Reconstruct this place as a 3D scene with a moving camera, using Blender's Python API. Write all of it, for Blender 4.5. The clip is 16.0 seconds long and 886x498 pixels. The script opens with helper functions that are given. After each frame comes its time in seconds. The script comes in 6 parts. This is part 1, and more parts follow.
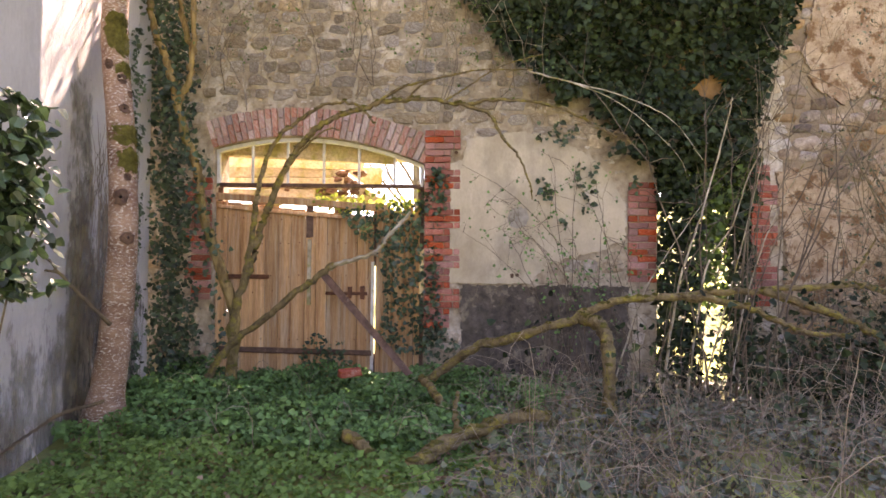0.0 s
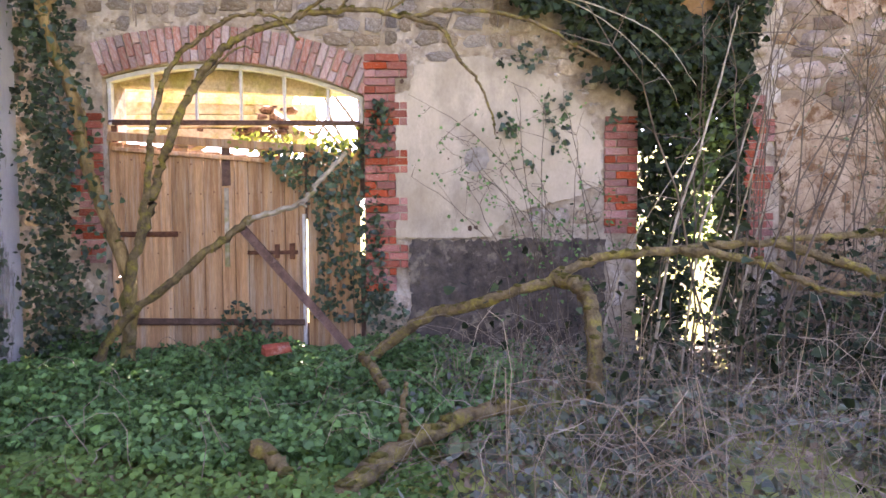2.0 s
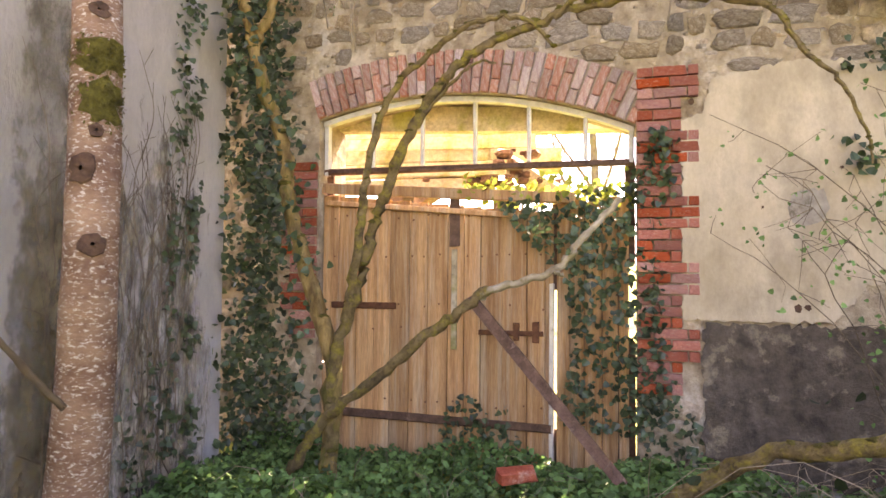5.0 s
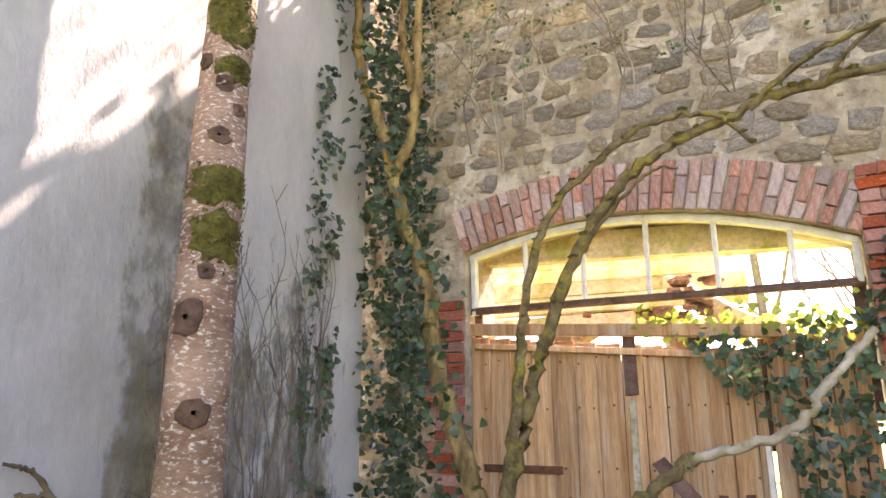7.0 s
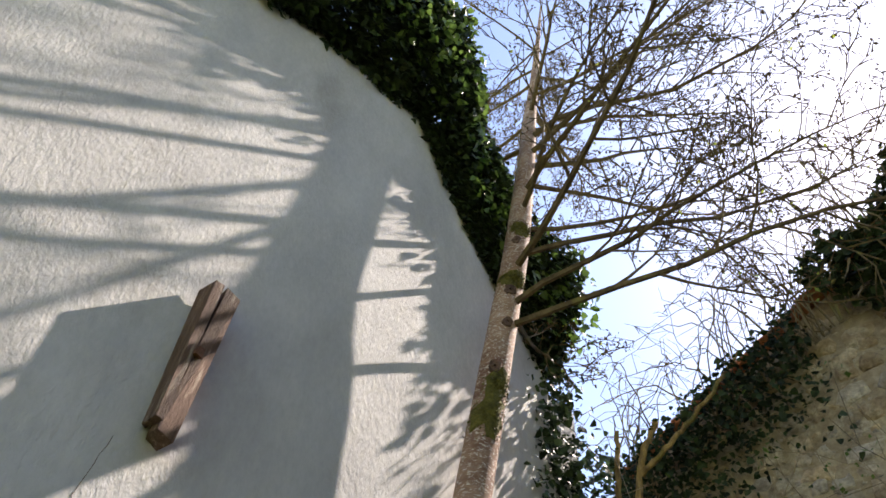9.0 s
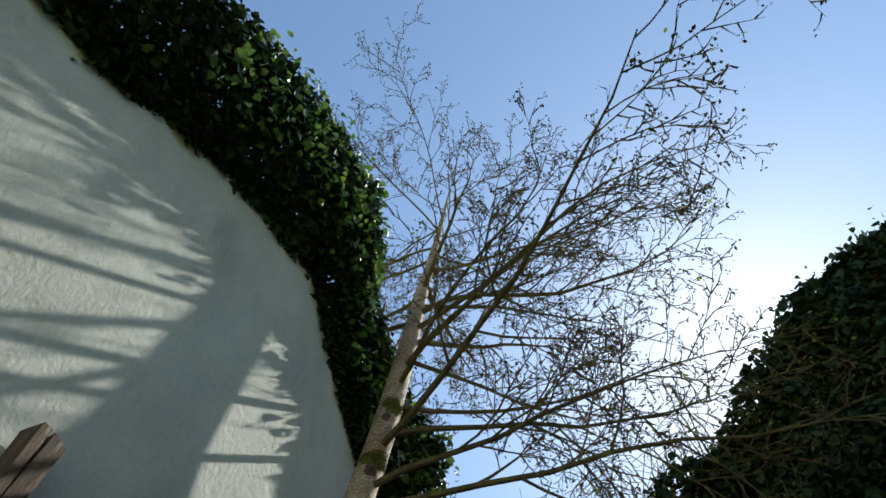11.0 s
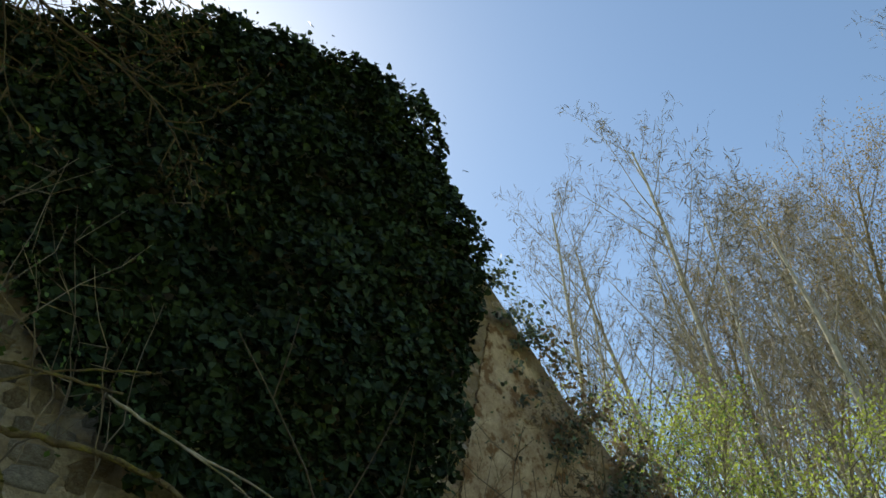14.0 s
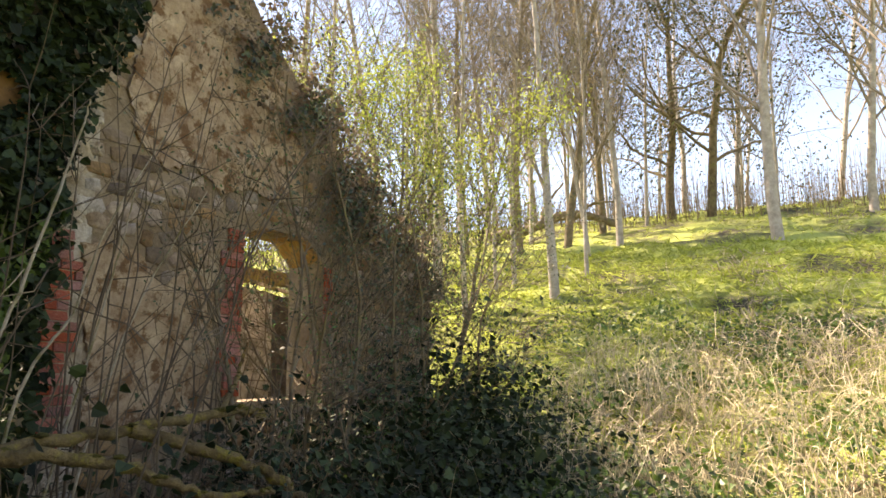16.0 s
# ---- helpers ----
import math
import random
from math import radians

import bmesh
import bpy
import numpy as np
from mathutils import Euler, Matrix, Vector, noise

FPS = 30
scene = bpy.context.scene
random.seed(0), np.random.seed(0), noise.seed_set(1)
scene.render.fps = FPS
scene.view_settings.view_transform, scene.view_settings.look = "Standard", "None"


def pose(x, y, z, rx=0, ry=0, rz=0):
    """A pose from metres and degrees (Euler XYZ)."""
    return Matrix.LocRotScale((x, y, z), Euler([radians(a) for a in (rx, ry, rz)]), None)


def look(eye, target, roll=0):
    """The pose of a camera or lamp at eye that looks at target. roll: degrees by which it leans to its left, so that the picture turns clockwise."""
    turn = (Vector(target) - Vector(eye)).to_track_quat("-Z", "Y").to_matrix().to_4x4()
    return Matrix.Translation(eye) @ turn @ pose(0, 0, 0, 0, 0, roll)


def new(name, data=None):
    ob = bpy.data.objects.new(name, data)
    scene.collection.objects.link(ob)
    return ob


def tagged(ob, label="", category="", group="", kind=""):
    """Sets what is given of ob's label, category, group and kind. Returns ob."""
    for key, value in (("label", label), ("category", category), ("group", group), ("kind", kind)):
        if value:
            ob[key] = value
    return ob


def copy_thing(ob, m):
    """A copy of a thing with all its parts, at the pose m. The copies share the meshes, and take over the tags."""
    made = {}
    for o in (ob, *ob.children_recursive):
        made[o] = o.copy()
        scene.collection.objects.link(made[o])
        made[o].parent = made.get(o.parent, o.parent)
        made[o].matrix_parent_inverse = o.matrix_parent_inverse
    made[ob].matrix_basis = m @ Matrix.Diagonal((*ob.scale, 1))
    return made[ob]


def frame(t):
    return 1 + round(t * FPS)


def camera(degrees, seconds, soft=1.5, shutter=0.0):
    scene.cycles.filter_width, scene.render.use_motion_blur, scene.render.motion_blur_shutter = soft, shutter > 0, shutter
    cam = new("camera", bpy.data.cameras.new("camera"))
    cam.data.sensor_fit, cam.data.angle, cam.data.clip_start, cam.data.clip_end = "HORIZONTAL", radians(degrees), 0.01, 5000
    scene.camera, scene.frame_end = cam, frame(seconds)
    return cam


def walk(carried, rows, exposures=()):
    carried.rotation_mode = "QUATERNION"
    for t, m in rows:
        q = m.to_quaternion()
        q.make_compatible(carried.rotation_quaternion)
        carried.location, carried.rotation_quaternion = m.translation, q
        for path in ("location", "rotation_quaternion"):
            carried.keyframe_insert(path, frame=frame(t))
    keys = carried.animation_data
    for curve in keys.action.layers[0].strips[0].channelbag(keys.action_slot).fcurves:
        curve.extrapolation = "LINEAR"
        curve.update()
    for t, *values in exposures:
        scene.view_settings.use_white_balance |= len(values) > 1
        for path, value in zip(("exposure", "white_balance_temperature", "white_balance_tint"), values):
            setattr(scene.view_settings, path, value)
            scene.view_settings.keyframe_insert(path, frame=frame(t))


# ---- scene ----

# ---- camera ----
cam = camera(65.93, 16.0, soft=1.6)
PATH = [
    (0.0, 0.050, 0.360, 1.342, 91.17, -0.53, 3.44),
    (0.5, 0.023, 0.620, 1.337, 89.44, 0.79, 0.66),
    (1.0, -0.007, 0.919, 1.307, 88.25, 0.33, -0.12),
    (1.5, 0.042, 1.217, 1.326, 88.25, 0.30, 1.51),
    (2.0, 0.031, 1.549, 1.323, 87.24, 0.29, -0.68),
    (2.5, -0.012, 1.830, 1.352, 87.14, 0.44, -2.82),
    (3.0, 0.005, 2.182, 1.360, 87.58, -0.45, 2.78),
    (3.5, -0.038, 2.438, 1.338, 86.36, 0.29, 13.59),
    (4.0, -0.170, 2.704, 1.357, 87.76, -0.52, 17.69),
    (6.5, -0.811, 3.674, 1.442, 99.89, 0.66, 18.86),
    (7.0, -0.852, 3.781, 1.489, 103.91, 0.23, 29.47),
    (7.5, -0.840, 3.754, 1.581, 112.23, -2.63, 38.53),
    (8.0, -0.825, 3.695, 1.683, 123.31, -4.48, 45.95),
    (8.5, -0.762, 3.604, 1.755, 134.03, -4.91, 47.56),
    (9.0, -0.675, 3.541, 1.830, 143.38, -3.46, 46.99),
    (11.5, -0.563, 3.485, 1.897, 158.36, 3.75, 23.09),
    (12.0, -0.490, 3.522, 1.885, 153.08, 9.81, 4.75),
    (12.5, -0.424, 3.590, 1.825, 145.17, 11.61, -13.72),
    (13.0, -0.313, 3.619, 1.753, 139.58, 8.12, -25.66),
    (13.5, -0.182, 3.641, 1.662, 135.28, 3.99, -32.78),
    (14.0, -0.128, 3.633, 1.584, 130.09, 1.21, -37.81),
    (14.5, -0.104, 3.604, 1.512, 120.22, 0.29, -47.22),
    (15.0, -0.081, 3.589, 1.436, 110.33, -0.03, -52.73),
    (15.5, -0.041, 3.485, 1.388, 105.78, -2.08, -56.41),
    (16.0, 0.089, 3.322, 1.383, 100.36, 0.65, -61.96),
]
walk(cam, [(t, pose(x, y, z, rx, ry, rz)) for t, x, y, z, rx, ry, rz in PATH],
     exposures=[(0.0, 3.05, 8200, 42), (0.5, 3.32, 8000, 43), (1.5, 3.45, 7400, 45), (2.5, 3.42, 6900, 50), (3.0, 3.45, 7200, 49), (3.5, 2.65, 8500, 43), (4.2, 3.15, 9200, 42), (6.5, 3.65, 8300, 37), (7.0, 3.55, 7700, 34),
                (7.5, 3.3, 7500, 30), (8.0, 2.75, 7200, 27), (8.5, 2.15, 7000, 23), (9.0, 1.75, 6900, 19), (10.3, 1.2, 6650, 7), (11.5, 0.85, 6350, -3), (13.0, 0.65, 6350, -3), (14.0, 0.8, 6900, 1), (14.5, 1.05, 7400, 6),
                (15.0, 1.32, 8500, 14), (15.5, 1.75, 8600, 16), (16.0, 1.98, 8400, 22)])

# ---- world and sun ----
SUN_UP, SUN_TURN = 50.3, 6.3
world = bpy.data.worlds.new("sky")
scene.world = world
world.use_nodes = True
sky = world.node_tree.nodes.new("ShaderNodeTexSky")
sky.sky_type = "NISHITA"
sky.sun_disc = False
sky.sun_elevation, sky.sun_rotation = radians(SUN_UP), radians(SUN_TURN)
sky.air_density, sky.dust_density, sky.ozone_density = 1.0, 0.35, 2.0
back = world.node_tree.nodes["Background"]
back.inputs["Strength"].default_value = 0.115
world.node_tree.links.new(sky.outputs["Color"], back.inputs["Color"])
SUN = Vector((math.sin(radians(SUN_TURN)) * math.cos(radians(SUN_UP)), math.cos(radians(SUN_TURN)) * math.cos(radians(SUN_UP)), math.sin(radians(SUN_UP))))
sun = new("sun", bpy.data.lights.new("sun", "SUN"))
sun.data.energy, sun.data.angle, sun.data.color = 5.0, radians(0.53), (1.0, 0.95, 0.86)
sun.matrix_world = look(SUN * 60, (0, 0, 0))

# ---- materials ----


def mat(name, low, high, scale=4.0, rough=0.85, bump=0.3, fine=40.0, stain=None, stain_scale=1.2, stain_at=0.55, stain_soft=0.12,
        random_by="", spread=0.25, through_light=0.0, metal=0.0, stretch=(1, 1, 1), spec=0.3, bump_size=0.01, hue=0.0, holes=0.0, hole_stretch=(1, 1, 0.4), hole_scale=5.0, grit=0.3):
    """A surface whose colour wanders between low and high, with grain, relief and an optional second colour in patches."""
    m = bpy.data.materials.new(name)
    m.use_nodes = True
    nt = m.node_tree
    n, link = nt.nodes, nt.links.new
    bsdf = n["Principled BSDF"]
    where = n.new("ShaderNodeTexCoord")
    mapping = n.new("ShaderNodeMapping")
    mapping.inputs["Scale"].default_value = stretch
    link(where.outputs["Object"], mapping.inputs["Vector"])
    big = n.new("ShaderNodeTexNoise")
    big.inputs["Scale"].default_value, big.inputs["Detail"].default_value, big.inputs["Roughness"].default_value = scale, 6, 0.65
    link(mapping.outputs["Vector"], big.inputs["Vector"])
    ramp = n.new("ShaderNodeValToRGB")
    ramp.color_ramp.elements[0].position, ramp.color_ramp.elements[1].position = 0.32, 0.68
    ramp.color_ramp.elements[0].color, ramp.color_ramp.elements[1].color = (*low, 1), (*high, 1)
    link(big.outputs["Fac"], ramp.inputs["Fac"])
    colour = ramp.outputs["Color"]
    grain = n.new("ShaderNodeTexNoise")
    grain.inputs["Scale"].default_value, grain.inputs["Detail"].default_value, grain.inputs["Roughness"].default_value = fine, 5, 0.7
    link(mapping.outputs["Vector"], grain.inputs["Vector"])
    if stain:
        spot = n.new("ShaderNodeTexNoise")
        spot.inputs["Scale"].default_value, spot.inputs["Detail"].default_value, spot.inputs["Roughness"].default_value = stain_scale, 8, 0.7
        link(mapping.outputs["Vector"], spot.inputs["Vector"])
        edge = n.new("ShaderNodeMapRange")
        edge.inputs["From Min"].default_value, edge.inputs["From Max"].default_value = stain_at, stain_at + stain_soft
        link(spot.outputs["Fac"], edge.inputs["Value"])
        mix = n.new("ShaderNodeMix")
        mix.data_type = "RGBA"
        link(edge.outputs["Result"], mix.inputs[0])
        link(colour, mix.inputs[6])
        mix.inputs[7].default_value = (*stain, 1)
        colour = mix.outputs[2]
    shade = n.new("ShaderNodeHueSaturation")
    link(colour, shade.inputs["Color"])
    amount = n.new("ShaderNodeMapRange")
    amount.inputs["To Min"].default_value, amount.inputs["To Max"].default_value = 1 - spread, 1 + spread
    if random_by == "object":
        info = n.new("ShaderNodeObjectInfo")
        link(info.outputs["Random"], amount.inputs["Value"])
    elif random_by == "island":
        info = n.new("ShaderNodeNewGeometry")
        link(info.outputs["Random Per Island"], amount.inputs["Value"])
    else:
        link(grain.outputs["Fac"], amount.inputs["Value"])
    if random_by and hue:
        odd = n.new("ShaderNodeMath")
        odd.operation = "MULTIPLY"
        odd.inputs[1].default_value = 7.31
        link(info.outputs["Random" if random_by == "object" else "Random Per Island"], odd.inputs[0])
        part_of = n.new("ShaderNodeMath")
        part_of.operation = "FRACT"
        link(odd.outputs[0], part_of.inputs[0])
        tone = n.new("ShaderNodeMapRange")
        tone.inputs["To Min"].default_value, tone.inputs["To Max"].default_value = 1 - hue, 1 + hue * 0.5
        link(part_of.outputs[0], tone.inputs["Value"])
        link(tone.outputs["Result"], shade.inputs["Saturation"])
    if bump and random_by and grit:
        speck = n.new("ShaderNodeMapRange")
        speck.inputs["From Min"].default_value, speck.inputs["From Max"].default_value = 0.3, 0.7
        speck.inputs["To Min"].default_value, speck.inputs["To Max"].default_value = 1 - grit, 1 + grit
        link(grain.outputs["Fac"], speck.inputs["Value"])
        both_values = n.new("ShaderNodeMath")
        both_values.operation = "MULTIPLY"
        link(amount.outputs["Result"], both_values.inputs[0])
        link(speck.outputs["Result"], both_values.inputs[1])
        link(both_values.outputs[0], shade.inputs["Value"])
    else:
        link(amount.outputs["Result"], shade.inputs["Value"])
    link(shade.outputs["Color"], bsdf.inputs["Base Color"])
    bsdf.inputs["Roughness"].default_value, bsdf.inputs["Metallic"].default_value = rough, metal
    bsdf.inputs["Specular IOR Level"].default_value = spec
    if bump:
        relief = n.new("ShaderNodeBump")
        relief.inputs["Strength"].default_value, relief.inputs["Distance"].default_value = bump, bump_size
        link(grain.outputs["Fac"], relief.inputs["Height"])
        link(relief.outputs["Normal"], bsdf.inputs["Normal"])
    if through_light:
        thin = n.new("ShaderNodeBsdfTranslucent")
        link(shade.outputs["Color"], thin.inputs["Color"])
        both = n.new("ShaderNodeMixShader")
        both.inputs["Fac"].default_value = through_light
        link(bsdf.outputs["BSDF"], both.inputs[1])
        link(thin.outputs["BSDF"], both.inputs[2])
        link(both.outputs["Shader"], n["Material Output"].inputs["Surface"])
    if holes:
        # a film eaten away in patches and thinning out towards its rim
        long = n.new("ShaderNodeMapping")
        long.inputs["Scale"].default_value = hole_stretch
        link(where.outputs["Object"], long.inputs["Vector"])
        gap = n.new("ShaderNodeTexNoise")
        gap.inputs["Scale"].default_value, gap.inputs["Detail"].default_value, gap.inputs["Roughness"].default_value = hole_scale, 9, 0.75
        link(long.outputs["Vector"], gap.inputs["Vector"])
        axes = n.new("ShaderNodeSeparateXYZ")
        link(where.outputs["Generated"], axes.inputs["Vector"])
        fades = []
        for axis in ("Y", "Z"):
            off = n.new("ShaderNodeMath")
            off.operation = "SUBTRACT"
            off.inputs[1].default_value = 0.5 if axis == "Y" else 0.2
            link(axes.outputs[axis], off.inputs[0])
            square = n.new("ShaderNodeMath")
            square.operation = "POWER"
            square.inputs[1].default_value = 4.0
            size = n.new("ShaderNodeMath")
            size.operation = "ABSOLUTE"
            link(off.outputs[0], size.inputs[0])
            link(size.outputs[0], square.inputs[0])
            scaled = n.new("ShaderNodeMath")
            scaled.operation = "MULTIPLY"
            scaled.inputs[1].default_value = 5.0 if axis == "Y" else 0.75
            link(square.outputs[0], scaled.inputs[0])
            fades.append(scaled)
        worn = gap.outputs["Fac"]
        for fade in fades:
            total = n.new("ShaderNodeMath")
            link(worn, total.inputs[0])
            link(fade.outputs[0], total.inputs[1])
            worn = total.outputs[0]
        rim = n.new("ShaderNodeMapRange")
        rim.inputs["From Min"].default_value, rim.inputs["From Max"].default_value = holes - 0.16, holes + 0.14
        link(worn, rim.inputs["Value"])
        clear = n.new("ShaderNodeBsdfTransparent")
        eaten = n.new("ShaderNodeMixShader")
        link(rim.outputs["Result"], eaten.inputs["Fac"])
        link(bsdf.outputs["BSDF"], eaten.inputs[1])
        link(clear.outputs["BSDF"], eaten.inputs[2])
        link(eaten.outputs["Shader"], n["Material Output"].inputs["Surface"])
    return m


RENDER_GREY = mat("lime_render", (0.36, 0.348, 0.335), (0.50, 0.485, 0.465), 1.6, 0.9, 0.6, 34, stain=(0.275, 0.255, 0.22), stain_scale=0.9, stain_at=0.55, stain_soft=0.22, spread=0.17, stretch=(1, 1, 0.55), bump_size=0.011)
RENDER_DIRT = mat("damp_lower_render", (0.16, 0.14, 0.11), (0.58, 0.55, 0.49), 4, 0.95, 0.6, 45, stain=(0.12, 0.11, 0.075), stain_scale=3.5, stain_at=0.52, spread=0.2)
DAMP_SKIN = mat("flaking_lower_render", (0.19, 0.165, 0.12), (0.40, 0.37, 0.31), 7, 0.95, 0.6, 45, stain=(0.62, 0.59, 0.53), stain_scale=8, stain_at=0.58, stain_soft=0.06, stretch=(1, 1, 0.35), spread=0.2, holes=0.50, hole_scale=6.5)
DAMP_BAND = mat("damp_algae", (0.17, 0.14, 0.085), (0.31, 0.275, 0.20), 6, 0.95, 0.3, 45, spread=0.25, holes=0.50, hole_stretch=(1, 1, 0.6), hole_scale=3.5)
CEMENT = mat("grey_cement", (0.22, 0.20, 0.17), (0.36, 0.335, 0.29), 12, 0.95, 0.7, 50, stain=(0.15, 0.13, 0.10), stain_scale=9, spread=0.15)
# dry stalk colour made lighter, with the bank's sunlight put into it
STRAW_LIT = mat("sunlit_straw", (0.36, 0.29, 0.18), (0.66, 0.57, 0.40), 2, 0.9, 0, 20, random_by="island", spread=0.4)
MORTAR = mat("lime_mortar", (0.23, 0.175, 0.115), (0.51, 0.43, 0.32), 6, 0.95, 1.0, 18, stain=(0.57, 0.51, 0.42), stain_scale=2.2, stain_at=0.54, spread=0.45, bump_size=0.035)
MORTAR_OLD = mat("brown_earth_mortar", (0.19, 0.135, 0.085), (0.35, 0.27, 0.18), 2.5, 0.95, 0.9, 30, stain=(0.42, 0.34, 0.24), stain_scale=1.8, stain_at=0.55, spread=0.25, bump_size=0.03)
PLASTER_OLD = mat("worn_tan_plaster", (0.27, 0.17, 0.10), (0.57, 0.44, 0.30), 4.0, 0.95, 0.9, 28, stain=(0.19, 0.105, 0.05), stain_scale=5.5, stain_at=0.50, stain_soft=0.08, spread=0.4, bump_size=0.03)
STONE = mat("rubble_stone", (0.27, 0.20, 0.135), (0.52, 0.425, 0.31), 9, 0.94, 1.0, 24, stain=(0.57, 0.50, 0.39), stain_scale=5.5, stain_at=0.50, stain_soft=0.12, grit=0.35, random_by="object", spread=0.27, bump_size=0.035, hue=0.45)
STONE_FAR = mat("rubble_stone_joined", (0.27, 0.20, 0.135), (0.52, 0.425, 0.31), 9, 0.94, 1.0, 24, stain=(0.57, 0.50, 0.39), stain_scale=5.5, stain_at=0.50, stain_soft=0.12, grit=0.35, random_by="island", spread=0.27, bump_size=0.035, hue=0.45)
STONE_EAST = mat("brown_rubble_stone", (0.16, 0.10, 0.06), (0.36, 0.25, 0.155), 5, 0.9, 0.8, 26, stain=(0.40, 0.30, 0.19), stain_scale=3.2, stain_at=0.54, random_by="island", spread=0.38, bump_size=0.02, hue=0.5)
BRICK = mat("pale_red_brick", (0.35, 0.15, 0.115), (0.50, 0.285, 0.23), 9, 0.88, 0.7, 50, stain=(0.54, 0.44, 0.39), stain_scale=5, stain_at=0.47, stain_soft=0.2, random_by="object", spread=0.28, hue=0.55)
BRICK_RED = mat("deep_red_brick", (0.29, 0.06, 0.036), (0.47, 0.15, 0.095), 9, 0.88, 0.7, 50, stain=(0.46, 0.33, 0.27), stain_scale=6, stain_at=0.55, stain_soft=0.15, random_by="object", spread=0.3, hue=0.35)
PLASTER = mat("tan_plaster", (0.36, 0.30, 0.21), (0.57, 0.50, 0.385), 1.8, 0.92, 0.6, 45, stain=(0.25, 0.215, 0.165), stain_scale=1.7, stain_at=0.49, stain_soft=0.24, spread=0.16, stretch=(1, 1, 0.6))
OCHRE_PLASTER = mat("ochre_plaster", (0.20, 0.105, 0.04), (0.36, 0.21, 0.09), 4, 0.95, 0.8, 30, stain=(0.14, 0.08, 0.04), stain_scale=5, stain_at=0.52, spread=0.25, bump_size=0.02)
PLINTH_AND_VOID = mat("dark_damp_plinth_and_void", (0.045, 0.036, 0.03), (0.15, 0.125, 0.10), 7, 0.95, 0.9, 25, stain=(0.24, 0.20, 0.145), stain_scale=4.5, stain_at=0.56, stain_soft=0.08, spread=0.25, bump_size=0.03)
GATE_WOOD = mat("weathered_pine", (0.29, 0.135, 0.055), (0.62, 0.375, 0.19), 2.0, 0.8, 0.5, 26, stain=(0.54, 0.41, 0.28), stain_scale=1.6, stain_at=0.50, stain_soft=0.18, random_by="object", spread=0.24, stretch=(9, 9, 0.45))
OCHRE_WOOD = mat("ochre_lintel_wood", (0.26, 0.14, 0.05), (0.46, 0.29, 0.12), 5, 0.9, 0.7, 30, stain=(0.20, 0.11, 0.05), stain_scale=4, stain_at=0.55, spread=0.25, stretch=(1, 4, 4))
BUDDING = mat("budding_brown_twigs", (0.19, 0.135, 0.06), (0.36, 0.27, 0.12), 1.0, 0.8, 0, 20, random_by="island", spread=0.45, through_light=0.3)
HAZE_TWIG = mat("purple_grey_twigs", (0.12, 0.092, 0.078), (0.25, 0.205, 0.175), 1.0, 0.9, 0, 20, random_by="island", spread=0.4)
CROWN_GREY = mat("grey_brown_limbs", (0.15, 0.12, 0.09), (0.34, 0.285, 0.22), 3, 0.9, 0, 25, spread=0.3)
DARK_WOOD = mat("dark_old_wood", (0.065, 0.036, 0.025), (0.18, 0.105, 0.075), 4, 0.85, 0.6, 30, stain=(0.26, 0.18, 0.13), stain_scale=5, stain_at=0.6, random_by="object", spread=0.2, stretch=(3, 3, 3))
SPLIT_WOOD = mat("split_weathered_beam", (0.06, 0.032, 0.022), (0.22, 0.135, 0.095), 5, 0.9, 0.9, 30, stain=(0.42, 0.34, 0.27), stain_scale=5, stain_at=0.57, random_by="object", spread=0.25, stretch=(6, 6, 0.8), bump_size=0.02)
PALE_WOOD = mat("sunbleached_wood", (0.33, 0.275, 0.18), (0.55, 0.49, 0.37), 4, 0.85, 0.5, 30, stain=(0.29, 0.28, 0.11), stain_scale=2.5, stain_at=0.50, random_by="object", spread=0.3)
PAINT = mat("flaking_white_paint", (0.50, 0.48, 0.43), (0.70, 0.68, 0.62), 12, 0.7, 0.3, 70, stain=(0.30, 0.25, 0.18), stain_scale=14, stain_at=0.6, spread=0.1)
RUST = mat("rusty_iron", (0.08, 0.035, 0.02), (0.20, 0.085, 0.045), 14, 0.85, 0.5, 80, spread=0.2, metal=0.2)
TILE = mat("clay_tile", (0.30, 0.10, 0.05), (0.48, 0.20, 0.10), 6, 0.85, 0.4, 50, stain=(0.16, 0.13, 0.08), stain_scale=5, stain_at=0.58, random_by="object", spread=0.25)
BARK = mat("pale_bark", (0.13, 0.062, 0.038), (0.35, 0.225, 0.155), 2.6, 0.9, 0.9, 26, stain=(0.54, 0.48, 0.42), stain_scale=38, stain_at=0.54, stain_soft=0.06, spread=0.4, stretch=(1, 1, 2.2), bump_size=0.008)
PALE_BARK = mat("grey_tree_bark", (0.25, 0.215, 0.18), (0.47, 0.42, 0.36), 4, 0.9, 0.5, 25, spread=0.3)
KNOT = mat("dark_knot_bark", (0.045, 0.026, 0.018), (0.15, 0.085, 0.058), 14, 0.95, 0.9, 50, spread=0.3)
DARK_BARK = mat("grey_brown_bark", (0.10, 0.075, 0.045), (0.24, 0.19, 0.12), 6, 0.9, 0.6, 30, stain=(0.16, 0.15, 0.06), stain_scale=3, spread=0.25)
CROWN_BARK = mat("mossy_crown_bark", (0.05, 0.034, 0.02), (0.15, 0.11, 0.06), 9, 0.92, 0.6, 30, stain=(0.16, 0.145, 0.045), stain_scale=4, stain_at=0.56, spread=0.3)
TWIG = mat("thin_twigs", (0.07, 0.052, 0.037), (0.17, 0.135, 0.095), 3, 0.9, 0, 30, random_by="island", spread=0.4)
